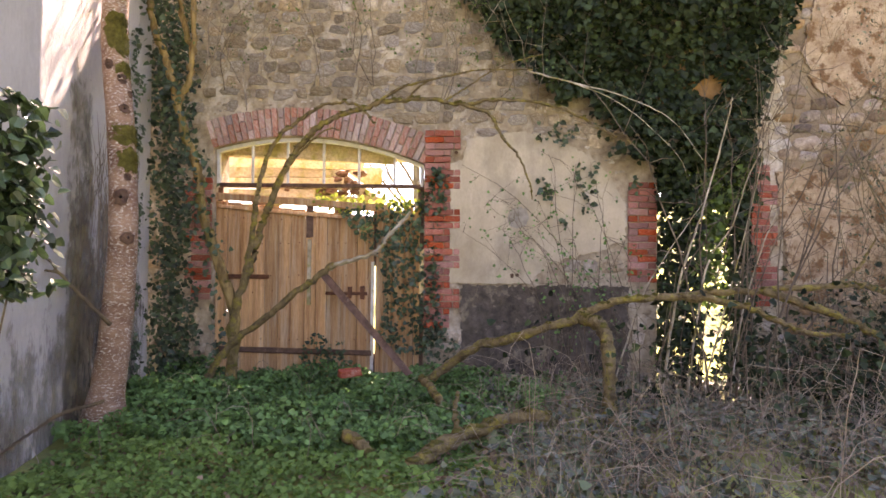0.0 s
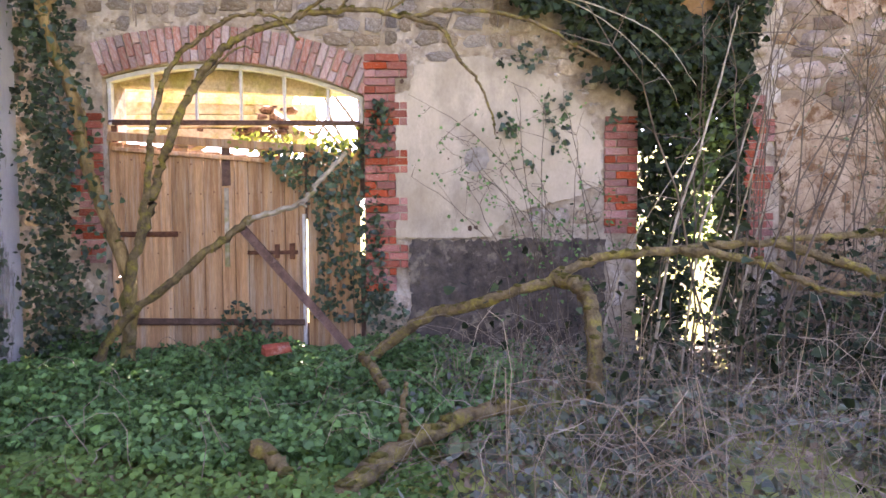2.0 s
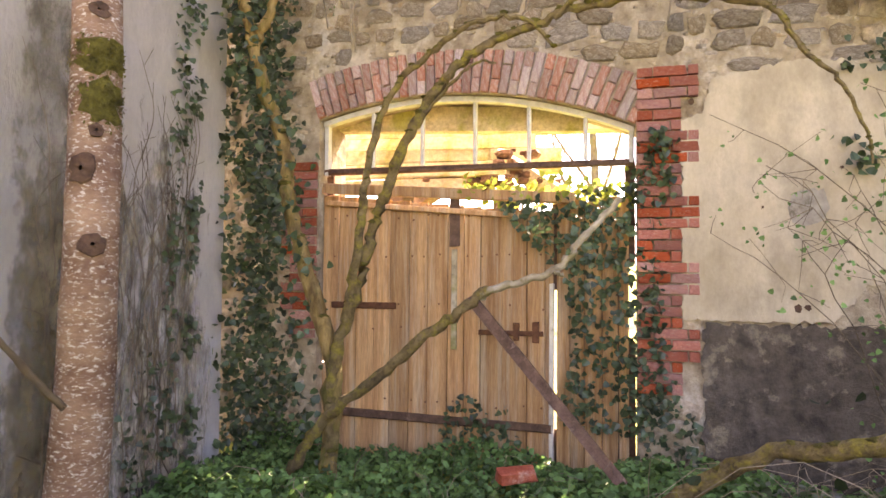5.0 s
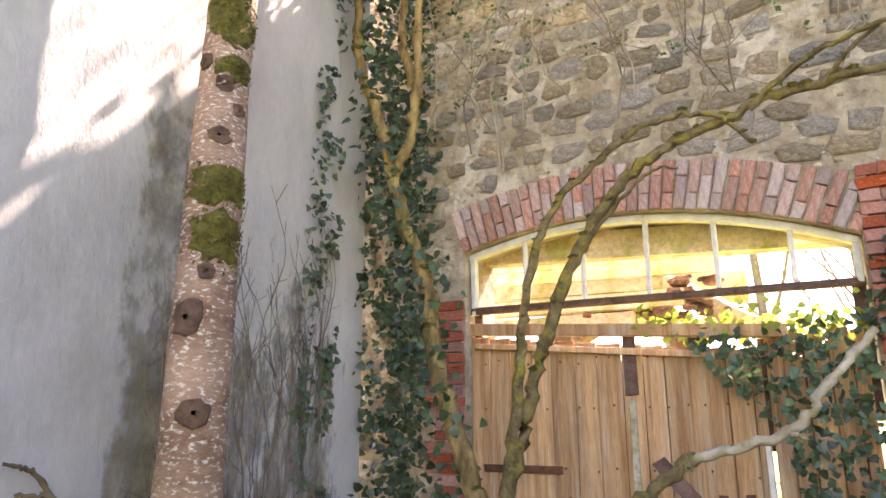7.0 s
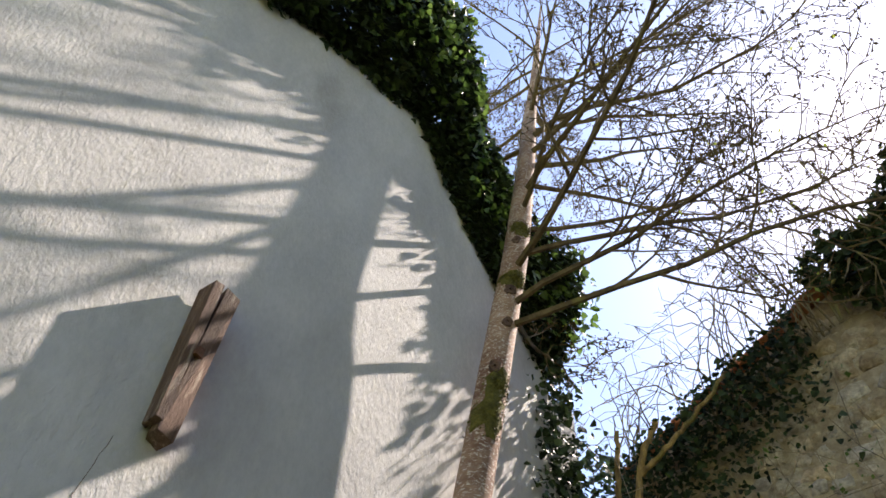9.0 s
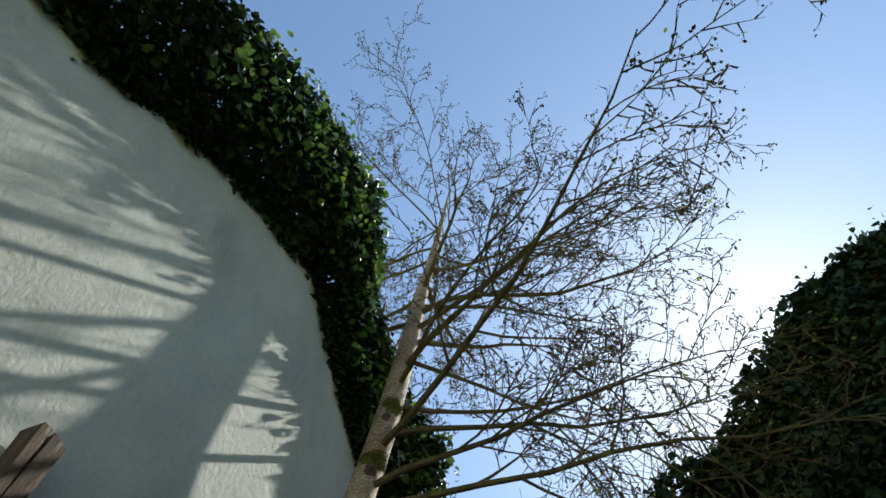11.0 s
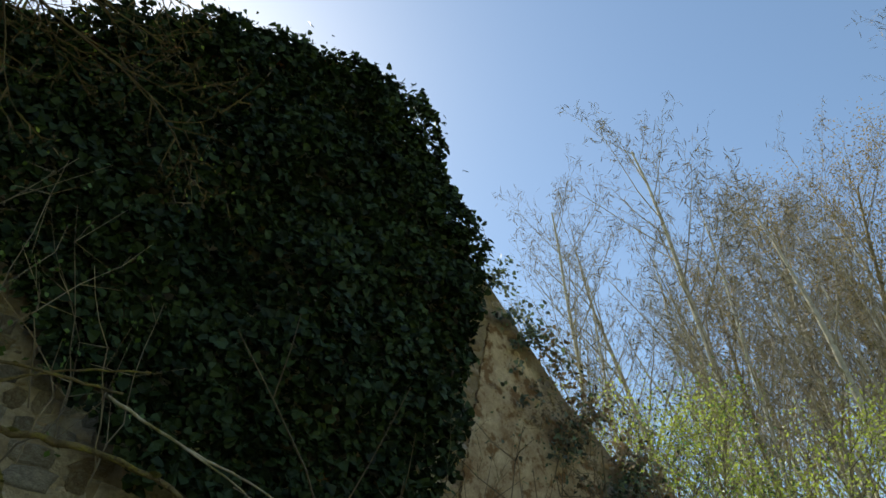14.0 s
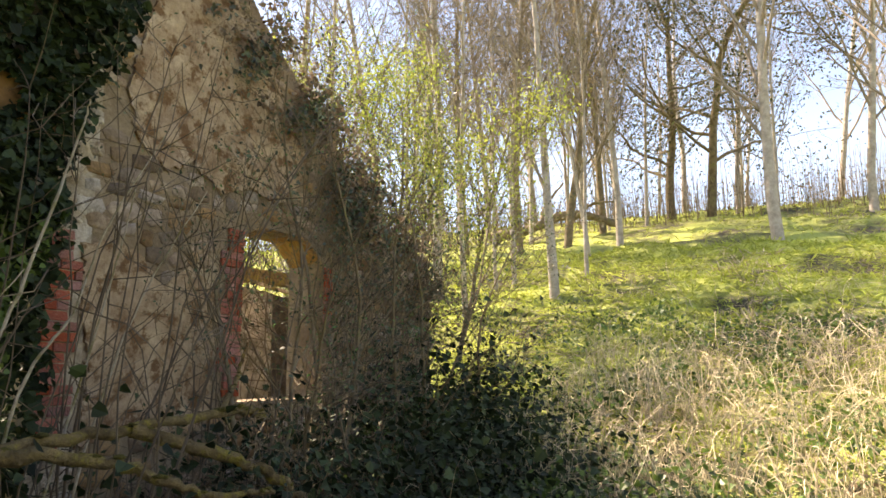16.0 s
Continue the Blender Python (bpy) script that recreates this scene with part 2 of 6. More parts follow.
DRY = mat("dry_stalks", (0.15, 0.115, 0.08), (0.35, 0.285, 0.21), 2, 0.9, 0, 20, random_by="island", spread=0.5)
STEM_BARK = mat("tan_stem_bark", (0.11, 0.065, 0.025), (0.46, 0.32, 0.13), 16, 0.92, 1.0, 40, stain=(0.13, 0.12, 0.03), stain_scale=6, stain_at=0.53, spread=0.35, stretch=(1, 1, 0.3), bump_size=0.03)
MOSS = mat("moss", (0.055, 0.05, 0.010), (0.19, 0.165, 0.035), 16, 1.0, 1.0, 60, spread=0.4, bump_size=0.03)
MOSSY = mat("mossy_branch", (0.085, 0.06, 0.03), (0.29, 0.215, 0.10), 12, 0.95, 1.0, 45, stain=(0.29, 0.24, 0.05), stain_scale=9, stain_at=0.51, spread=0.55, bump_size=0.03)
BLEACHED_AND_LIT = mat("bleached_and_lit_branch", (0.24, 0.19, 0.12), (0.54, 0.48, 0.38), 7, 0.88, 0.8, 40, stain=(0.17, 0.15, 0.045), stain_scale=5, stain_at=0.50, spread=0.3, bump_size=0.02)
# one ivy in three tones: deep shade, open shade and sunlight put into colour
IVY_DEEP_SHADE = mat("deep_shade_ivy_leaf", (0.012, 0.023, 0.009), (0.036, 0.056, 0.022), 1.5, 0.6, 0, 20, random_by="island", spread=0.6, through_light=0.14, spec=0.2)
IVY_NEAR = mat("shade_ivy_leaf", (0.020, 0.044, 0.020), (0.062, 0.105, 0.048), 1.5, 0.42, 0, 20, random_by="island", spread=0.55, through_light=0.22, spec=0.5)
IVY_LIT = mat("lit_ivy_leaf", (0.05, 0.10, 0.02), (0.12, 0.19, 0.04), 1.5, 0.45, 0, 20, random_by="island", spread=0.4, through_light=0.35, spec=0.5)
BRAMBLE = mat("bramble_leaf", (0.055, 0.085, 0.045), (0.15, 0.18, 0.10), 1.2, 0.5, 0, 20, random_by="island", spread=0.5, through_light=0.2, spec=0.5, hue=0.5)
NETTLE = mat("nettle_leaf", (0.06, 0.145, 0.042), (0.135, 0.27, 0.085), 1.2, 0.5, 0, 20, random_by="island", spread=0.55, through_light=0.32)
HERB = mat("bright_herb_leaf", (0.08, 0.17, 0.04), (0.16, 0.28, 0.07), 1.2, 0.65, 0, 20, random_by="island", spread=0.35, through_light=0.35)
SPRING = mat("spring_and_backlit_leaf", (0.20, 0.26, 0.04), (0.36, 0.40, 0.08), 1.0, 0.6, 0, 20, random_by="island", spread=0.3, through_light=0.45)
NEEDLE = mat("evergreen_foliage", (0.045, 0.055, 0.022), (0.12, 0.12, 0.05), 0.8, 0.7, 0, 20, random_by="island", spread=0.5, through_light=0.2)
GRASS = mat("meadow_grass", (0.27, 0.33, 0.055), (0.47, 0.51, 0.12), 0.5, 0.7, 0, 20, random_by="island", spread=0.35, through_light=0.45)
LITTER = mat("dead_leaf", (0.13, 0.09, 0.055), (0.28, 0.21, 0.14), 2, 0.9, 0, 20, random_by="island", spread=0.4, through_light=0.1)
EARTH = mat("leaf_mould_earth", (0.045, 0.04, 0.025), (0.11, 0.10, 0.06), 3, 1.0, 0.8, 25, stain=(0.36, 0.40, 0.10), stain_scale=0.35, stain_at=0.40, stain_soft=0.15, spread=0.3, bump_size=0.03)

# ---- builders ----
rng = np.random.default_rng(7)


class Buf:
    """Gathers vertices and faces for one mesh."""

    def __init__(self):
        self.v, self.f, self.n = [], [], 0

    def add(self, v, f):
        v = np.asarray(v, float).reshape(-1, 3)
        self.v.append(v)
        self.f.extend((np.asarray(q) + self.n).tolist() for q in f)
        self.n += len(v)

    def quads(self, v, f):
        self.v.append(v)
        self.f.extend((f + self.n).tolist())
        self.n += len(v)

    def mesh(self, name, material, smooth=False):
        me = bpy.data.meshes.new(name)
        me.from_pydata(np.concatenate(self.v).tolist(), [], self.f)
        me.materials.append(material)
        if smooth:
            me.polygons.foreach_set("use_smooth", [True] * len(me.polygons))
        me.update()
        return me


def part(name, buf, material=None, parent=None, label="", smooth=False):
    ob = new(name, buf.mesh(name, material, smooth) if isinstance(buf, Buf) else buf)
    if parent:
        ob.parent = parent
    return tagged(ob, label)


def box(buf, x0, x1, y0, y1, z0, z1, bevel=0.006, wob=0.0, shear=0.0):
    """A box with chamfered front edges; wob jitters its corners, shear drops its right end."""
    b = min(bevel, (x1 - x0) * 0.3, (z1 - z0) * 0.3, (y1 - y0) * 0.45)
    v = []
    for y, i in ((y0, b), (y0 + b, 0), (y1, 0)):
        v += [(x0 + i, y, z0 + i), (x1 - i, y, z0 + i - shear), (x1 - i, y, z1 - i - shear), (x0 + i, y, z1 - i)]
    v = np.array(v) + rng.normal(0, 1, (12, 3)) * wob
    f = [(0, 1, 2, 3), (11, 10, 9, 8)]
    for k in (0, 4):
        for i in range(4):
            j = (i + 1) % 4
            f.append((k + i, k + 4 + i, k + 4 + j, k + j))
    buf.add(v, f)


def tube(buf, pts, radii, sides=6, rough=0.0):
    """A round stem along pts."""
    pts = np.asarray(pts, float)
    n = len(pts)
    radii = np.broadcast_to(np.asarray(radii, float), (n,))
    tan = np.gradient(pts, axis=0)
    tan /= np.linalg.norm(tan, axis=1)[:, None] + 1e-9
    ref = np.array((0.31, 0.95, 0.05)) if abs(tan[:, 2]).mean() > 0.6 else np.array((0.05, 0.1, 0.99))
    a = np.cross(tan, ref)
    a /= np.linalg.norm(a, axis=1)[:, None] + 1e-9
    b = np.cross(tan, a)
    ang = np.arange(sides) * 2 * np.pi / sides
    r = radii[:, None] * (1 + rough * rng.normal(0, 1, (n, sides)))
    ring = pts[:, None] + r[:, :, None] * (np.cos(ang)[None, :, None] * a[:, None] + np.sin(ang)[None, :, None] * b[:, None])
    i = np.arange(n - 1)[:, None] * sides + np.arange(sides)[None]
    j = np.arange(n - 1)[:, None] * sides + (np.arange(sides)[None] + 1) % sides
    f = np.stack([i, j, j + sides, i + sides], -1).reshape(-1, 4)
    buf.quads(ring.reshape(-1, 3), f)


def curve_pts(pts, n):
    """Smooth points through the given ones."""
    pts = np.asarray(pts, float)
    k = len(pts)
    p = np.vstack([2 * pts[0] - pts[1], pts, 2 * pts[-1] - pts[-2]])
    out = []
    for s in np.linspace(0, k - 1 - 1e-6, n):
        i = int(s)
        u = s - i
        a, b, c, d = p[i:i + 4]
        out.append(0.5 * (2 * b + (c - a) * u + (2 * a - 5 * b + 4 * c - d) * u * u + (3 * b - a - 3 * c + d) * u ** 3))
    return np.array(out)


def leaves(buf, at, facing, size, jitter=0.6, slim=1.0, lobed=True):
    """Folded leaves at the points, roughly facing the given way."""
    at = np.asarray(at, float)
    n = len(at)
    nor = np.broadcast_to(np.asarray(facing, float), (n, 3)) + rng.normal(0, jitter, (n, 3))
    nor = nor / (np.linalg.norm(nor, axis=1)[:, None] + 1e-9)
    t = rng.normal(0, 1, (n, 3)) + np.array((0, 0, -0.7))
    t -= (t * nor).sum(1)[:, None] * nor
    t /= np.linalg.norm(t, axis=1)[:, None] + 1e-9
    s = np.cross(nor, t)
    k = (size * rng.uniform(0.55, 1.3, n))[:, None]
    w = 0.5 * slim
    if lobed:
        shape = [(0, 0, 0), (-w, 0.12, 0.10), (-w * 0.72, 0.62, 0.08), (0, 1, 0), (w * 0.72, 0.62, 0.08), (w, 0.12, 0.10)]
        face = np.array([(0, 3, 2, 1), (0, 5, 4, 3)])
    else:
        shape = [(0, 0, 0), (-w, 0.45, 0.08), (0, 1, 0), (w, 0.45, 0.08)]
        face = np.array([(0, 2, 1), (0, 3, 2)])
    m = len(shape)
    v = np.stack([at + k * (a * s + b * t + c * nor) for a, b, c in shape], 1).reshape(-1, 3)
    buf.quads(v, (np.arange(n)[:, None, None] * m + face[None]).reshape(-1, face.shape[1]))


def stuff(name, buf, material, label, category, parent=None):
    ob = part(name, buf, material, parent)
    return tagged(ob, label, category, kind="stuff")


def unit(v):
    return v / (np.linalg.norm(v) + 1e-9)


def grow(buf, tips, p, d, length, r, level, depth, cfg):
    """A branch with its side branches; tips gathers the ends of twigs."""
    steps = max(2, int(cfg["steps"] * (1 - 0.22 * level)))
    pts, rad = [p], [r]
    for i in range(steps):
        d = unit(d + rng.normal(0, cfg["wig"] * (1 + 0.3 * level), 3) + np.array((0, 0, cfg["up"])) * (0.4 if level == 0 else 1))
        p = p + d * length / steps
        pts.append(p)
        rad.append(r * (1 - (1 - cfg["taper"]) * (i + 1) / steps))
    tube(buf[0] if level == 0 else buf[1], pts, rad, (8, 5, 4, 3, 3)[min(level, 4)])
    if level >= depth:
        tips.append(pts[-1])
        tips.append(pts[-2])
        return
    kids = cfg["kids"][min(level, len(cfg["kids"]) - 1)]
    first = cfg["first"] if level == 0 else 0.22
    for i in range(kids):
        u = first + (1 - first) * (i + rng.uniform(0.1, 0.9)) / kids
        k = min(int(u * steps), steps - 1)
        base = pts[k] + (pts[k + 1] - pts[k]) * (u * steps - k)
        along = unit(pts[k + 1] - pts[k])
        side = rng.normal(0, 1, 3) + np.array(cfg.get("lean", (0, 0, 0))) * (level == 0)
        side = unit(side - (side @ along) * along)
        ang = cfg["angle"] * rng.uniform(0.75, 1.25)
        grow(buf, tips, base, unit(along * math.cos(ang) + side * math.sin(ang)), length * cfg["ratio"] * rng.uniform(0.7, 1.15) * (1.15 - 0.55 * u if level == 0 else 1 - 0.3 * u),
             max(rad[k] * cfg["thin"], cfg["fine"]), level + 1, depth, cfg)


def empty(name, at=(0, 0, 0)):
    ob = new(name)
    ob.location = at
    ob.empty_display_size = 0.2
    return ob


def inside(poly, x, z):
    """Which points lie in the polygon."""
    poly = np.asarray(poly)
    hit = np.zeros(np.shape(x), bool)
    for (x0, z0), (x1, z1) in zip(poly, np.roll(poly, -1, 0)):
        cross = ((z0 > z) != (z1 > z)) & (x < (x1 - x0) * (z - z0) / (z1 - z0 + 1e-12) + x0)
        hit ^= cross
    return hit


# ---- ground ----
def height(x, y):
    """The ground: flat in front of the ruin, rising as a meadow to the east."""
    x, y = np.asarray(x, float), np.asarray(y, float)
    s = x + 0.12 * (y - 3)
    h = np.interp(s, [-60, 5.0, 7, 10, 13, 16, 20, 30, 45, 80, 400], [0, 0, 0.12, 0.85, 2.0, 3.3, 4.7, 7.8, 11.0, 16, 20])
    lump = 0.05 * np.sin(x * 1.9 + 0.7 * y) * np.sin(y * 1.4 + 1) + 0.03 * np.sin(3.7 * x - 2.1 * y)
    return h + lump * np.where(s > 6, 2.0, 1.0)


axis_x = np.concatenate([np.linspace(-900, -40, 12), np.linspace(-30, -8, 12), np.linspace(-7, 24, 125), np.linspace(26, 80, 28), np.linspace(100, 900, 12)])
axis_y = np.concatenate([np.linspace(-900, -60, 12), np.linspace(-50, -8, 22), np.linspace(-7, 14, 85), np.linspace(15, 80, 34), np.linspace(100, 900, 12)])
gx, gy = np.meshgrid(axis_x, axis_y, indexing="ij")
gv = np.stack([gx, gy, height(gx, gy)], -1).reshape(-1, 3)
ni, nj = len(axis_x), len(axis_y)
gi = (np.arange(ni - 1)[:, None] * nj + np.arange(nj - 1)[None]).reshape(-1)
gb = Buf()
gb.quads(gv, np.stack([gi, gi + nj, gi + nj + 1, gi + 1], -1))
ground = tagged(part("ground", gb, EARTH, smooth=True), "dark leaf-mould earth rising to a green meadow", "ground", kind="structure")

# ---- the gable wall ----
WALL_Y = 8.0
SPRING_L, SPRING_R, CROWN = 2.63, 2.45, 2.76
GATE_L, GATE_R = -3.06, -0.63


def arch_z(x):
    """The underside of the brick arch over the gate."""
    u = (x - GATE_L) / (GATE_R - GATE_L)
    base = SPRING_L + (SPRING_R - SPRING_L) * u
    return base + (CROWN - 0.5 * (SPRING_L + SPRING_R)) * (1 - (2 * u - 1) ** 2)


ROOF = [(-4.8, 5.0), (-3.5, 5.40), (-1.1, 6.25), (0.2, 7.0), (1.9, 8.2), (2.5, 8.25), (3.3, 7.0), (3.9, 6.26), (5.0, 5.03), (6.05, 4.2), (6.8, 3.63), (7.4, 3.3), (8.5, 2.9)]
DOOR = [(1.95, 0.0), (2.95, 0.0), (2.95, 2.3), (2.7, 2.42), (2.2, 2.42), (1.95, 2.3)]
WINDOW = [(4.87, 1.15), (6.1, 1.15), (6.1, 2.60), (5.8, 2.84), (5.1, 2.84), (4.87, 2.70)]
GATE = [(GATE_L, 0.0), (GATE_R, 0.0)] + [(x, arch_z(x)) for x in np.linspace(GATE_R, GATE_L, 15)]


def wall_with_holes(name, outer, holes, y0, y1, material):
    bm = bmesh.new()
    edges = []
    for loop in (outer, *holes):
        vs = [bm.verts.new((x, y0, z)) for x, z in loop]
        edges += [bm.edges.new((a, b)) for a, b in zip(vs, vs[1:] + vs[:1])]
    bmesh.ops.triangle_fill(bm, use_beauty=True, use_dissolve=False, edges=edges)
    made = bmesh.ops.extrude_face_region(bm, geom=bm.faces[:])
    bmesh.ops.translate(bm, vec=(0, y1 - y0, 0), verts=[g for g in made["geom"] if isinstance(g, bmesh.types.BMVert)])
    bmesh.ops.recalc_face_normals(bm, faces=bm.faces[:])
    me = bpy.data.meshes.new(name)
    bm.to_mesh(me)
    bm.free()
    me.materials.append(material)
    return me


SPLIT = 3.3
ROOF_W, ROOF_E = [p for p in ROOF if p[0] <= SPLIT], [p for p in ROOF if p[0] >= SPLIT]
outer = [(-4.8, -0.6), (SPLIT, -0.6)] + ROOF_W[::-1]
wall_north = tagged(part("wall_north", wall_with_holes("wall_north", outer, (GATE, DOOR), WALL_Y + 0.016, WALL_Y + 0.5, MORTAR), None),
                    "ruined rubble-stone gable wall with brick-dressed openings", "wall", kind="structure")

wall_east = tagged(part("wall_north_east", wall_with_holes("wall_north_east", [(SPLIT, -0.6), (8.5, -0.6)] + ROOF_E[::-1], (WINDOW,), WALL_Y + 0.016, WALL_Y + 0.5, MORTAR_OLD)),
                   "brown weathered rubble wall with an empty window opening", "wall", kind="structure")

# plaster left on the wall, with torn edges


def torn(name, loop, y0, y1, material, parent, label, grit=0.009):
    pts = []
    for (x0, z0), (x1, z1) in zip(loop, loop[1:] + loop[:1]):
        k = max(2, int(math.hypot(x1 - x0, z1 - z0) / 0.03))
        for i in range(k):
            pts.append((x0 + (x1 - x0) * i / k + rng.normal(0, grit), z0 + (z1 - z0) * i / k + rng.normal(0, grit)))
    return part(name, wall_with_holes(name, pts, (), y0, y1, material), None, parent, label)


PLASTER_MAIN = [(-0.33, 1.12), (0.55, 1.12), (0.75, 1.35), (1.05, 1.42), (1.35, 1.5), (1.6, 1.62), (1.6, 2.0), (1.45, 2.3), (1.2, 2.55), (0.9, 2.72), (0.5, 2.82), (0.2, 2.78), (0.0, 2.75), (-0.15, 2.72), (-0.2, 2.5), (-0.335, 2.45), (-0.335, 2.3)]
PLASTER_EAST = [(3.28, 0.9), (3.8, 1.0), (4.2, 0.9), (4.5, 1.05), (4.52, 1.6), (4.6, 1.95), (4.45, 2.2), (4.2, 2.32), (3.95, 2.12), (3.7, 2.35), (3.4, 2.42), (3.22, 2.36), (3.25, 1.9), (3.35, 1.4)]
PLASTER_HIGH = [(3.62, 3.30), (3.9, 3.12), (4.2, 3.25), (4.55, 3.05), (4.9, 3.2), (5.3, 3.1), (5.6, 3.35), (5.75, 3.7), (5.4, 4.1), (5.2, 4.45), (4.85, 4.75), (4.5, 5.2), (4.2, 5.5), (3.98, 5.6), (3.8, 4.9), (3.62, 4.2), (3.5, 3.7)]
plaster = torn("plaster_panel", PLASTER_MAIN, WALL_Y - 0.018, WALL_Y + 0.03, PLASTER, wall_north, "tan plaster with torn lower edge")
torn("plaster_panel", PLASTER_EAST, WALL_Y - 0.016, WALL_Y + 0.03, PLASTER_OLD, wall_east, "broken tan plaster", 0.014)
torn("plaster_panel", PLASTER_HIGH, WALL_Y - 0.014, WALL_Y + 0.03, PLASTER_OLD, wall_east, "thin tan plaster high on the gable", 0.016)
PLASTER_BALD = [(1.95, 2.95), (2.5, 2.9), (2.95, 3.1), (2.9, 3.5), (2.5, 3.65), (2.0, 3.55)]
torn("plaster_panel", PLASTER_BALD, WALL_Y - 0.014, WALL_Y + 0.03, OCHRE_PLASTER, wall_north, "ochre plaster showing through the ivy", 0.014)
torn("plinth", [(-0.2, -0.4), (1.64, -0.4), (1.64, 1.1), (0.6, 1.1), (0.3, 1.09), (-0.2, 1.1), (-0.2, 0.62)], WALL_Y - 0.012, WALL_Y + 0.03, PLINTH_AND_VOID, wall_north, "dark damp plinth", 0.012)

# ---- the rendered wall of the neighbouring house ----
WALL_A, WALL_B = np.array((-2.255 + 0.165 * 8.0, -8.0)), np.array((-3.395, 6.95))
ALONG = unit(WALL_B - WALL_A)
OUT = np.array((ALONG[1], -ALONG[0]))


def on_west(y, z, off=0.0):
    """A place on the face of the rendered wall, off metres in front of it."""
    x = -2.255 - 0.165 * y
    return np.stack(np.broadcast_arrays(x + OUT[0] * off, y + OUT[1] * off, z), -1)


def west_mesh(name, loop, material, thick):
    bm = bmesh.new()
    front = [bm.verts.new(on_west(np.array(y), np.array(z), 0.0)) for y, z in loop]
    rear = [bm.verts.new(on_west(np.array(y), np.array(z), -thick)) for y, z in loop]
    bm.faces.new(front)
    bm.faces.new(rear[::-1])
    for i in range(len(loop)):
        j = (i + 1) % len(loop)
        bm.faces.new((front[j], front[i], rear[i], rear[j]))
    bmesh.ops.recalc_face_normals(bm, faces=bm.faces[:])
    me = bpy.data.meshes.new(name)
    bm.to_mesh(me)
    bm.free()
    me.materials.append(material)
    return me


TOP_WEST = [(-8, 5.0), (1.2, 5.4), (3.1, 7.0), (4.0, 7.6), (4.9, 8.0), (5.6, 7.2), (6.9, 6.0)]
wall_west = tagged(part("wall_west", west_mesh("wall_west", [(-8, -0.6), (6.95, -0.6), (6.95, 5.9)] + TOP_WEST[::-1][1:], RENDER_GREY, 0.5)),
                   "tall grey lime-rendered house wall with damp stains", "wall", kind="structure")
# a return that runs back from the corner towards the gable wall's end
rb = Buf()
box(rb, -9.0, -3.5, 7.0, 7.4, -0.6, 5.8)
tagged(part("wall_west_return", rb, RENDER_GREY), "grey rendered return of the house wall", "wall", kind="structure")

# flaked lower render by the corner and the damp band behind the tree
def west_film(name, y0, y1, z0, z1, off, material, label):
    ob = part(name, west_mesh(name, [(y0, z0), (y1, z0), (y1, z1), (y0, z1)], material, 0.002), None, wall_west, label)
    ob.location = (OUT[0] * off, OUT[1] * off, 0)


west_film("flaked_skin", 5.55, 7.3, -1.2, 2.6, 0.005, DAMP_SKIN, "streaked flaking lower render")
west_film("damp_band", 5.33, 5.95, -0.6, 3.4, 0.008, DAMP_BAND, "brown-green damp band running down the render")
west_film("damp_foot", 3.2, 6.2, -1.5, 1.25, 0.003, DAMP_SKIN, "grey weathered foot of the render")

rb = Buf()
for i in range(85):
    y, z = rng.uniform(5.6, 6.9), rng.uniform(0.0, 1.6)
    t = rng.uniform(0.4, 1.3)
    line = [(y, z), (y + rng.normal(0, 0.05), z + t * 0.35), (y + rng.normal(0, 0.1), z + t * 0.7), (y + rng.normal(0, 0.16), z + t)]
    c = curve_pts(np.array(line), 14) + rng.normal(0, 0.006, (14, 2))
    tube(rb, on_west(c[:, 0], c[:, 1], 0.008), np.linspace(0.0045, 0.0015, 14), 3)
    for k in range(4):
        j = rng.integers(4, 13)
        e = c[j] + np.array((rng.normal(0, 0.08), rng.uniform(0.04, 0.14)))
        tube(rb, on_west(np.array((c[j][0], e[0])), np.array((c[j][1], e[1])), 0.008), 0.0018, 3)
tagged(part("ivy_rootlets", rb, TWIG, wall_west, "dead ivy rootlets clinging to the render"), kind="stuff")

# crack line and pits in the render
cb = Buf()
crack = [(3.95, 3.25), (3.93, 3.0), (3.97, 2.75), (3.94, 2.5), (3.99, 2.2), (3.97, 1.9), (4.02, 1.6)]
tube(cb, np.array([on_west(np.array(y), np.array(z), 0.0) for y, z in curve_pts(np.array(crack), 40) + rng.normal(0, 0.004, (40, 2))]), 0.0016, 3)
part("crack", cb, KNOT, wall_west, "fine dark crack")


# ---- bricks and stones ----
def pebble(seed):
    r = np.random.default_rng(seed)
    k = 8
    ang = np.arange(k) * 2 * np.pi / k + r.normal(0, 0.1, k)
    sq0 = np.stack([np.sign(np.cos(ang)) * abs(np.cos(ang)) ** 0.58, np.sign(np.sin(ang)) * abs(np.sin(ang)) ** 0.58], 1) * 0.5 * r.uniform(0.72, 1.06, (k, 1))
    sq = sq0 + r.normal(0, 0.03, (k, 2))
    v = [(x, 0.5, z) for x, z in sq] + [(x, -0.1, z) for x, z in sq] + [(x * 0.86, -0.36 + r.normal(0, 0.09), z * 0.82) for x, z in sq] + [(0, -0.5, 0)]
    f = []
    for i in range(k):
        j = (i + 1) % k
        f += [(i, j, k + j, k + i), (k + i, k + j, 2 * k + j, 2 * k + i), (2 * k + i, 2 * k + j, 3 * k)]
    return np.array(v), f


BRICKS, RED_BRICKS = [], []
for s in range(5):
    b = Buf()
    box(b, -0.5, 0.5, -0.5, 0.5, -0.5, 0.5, 0.05, wob=0.018)
    BRICKS.append(b.mesh("brick", BRICK))
    RED_BRICKS.append(b.mesh("brick", BRICK_RED))


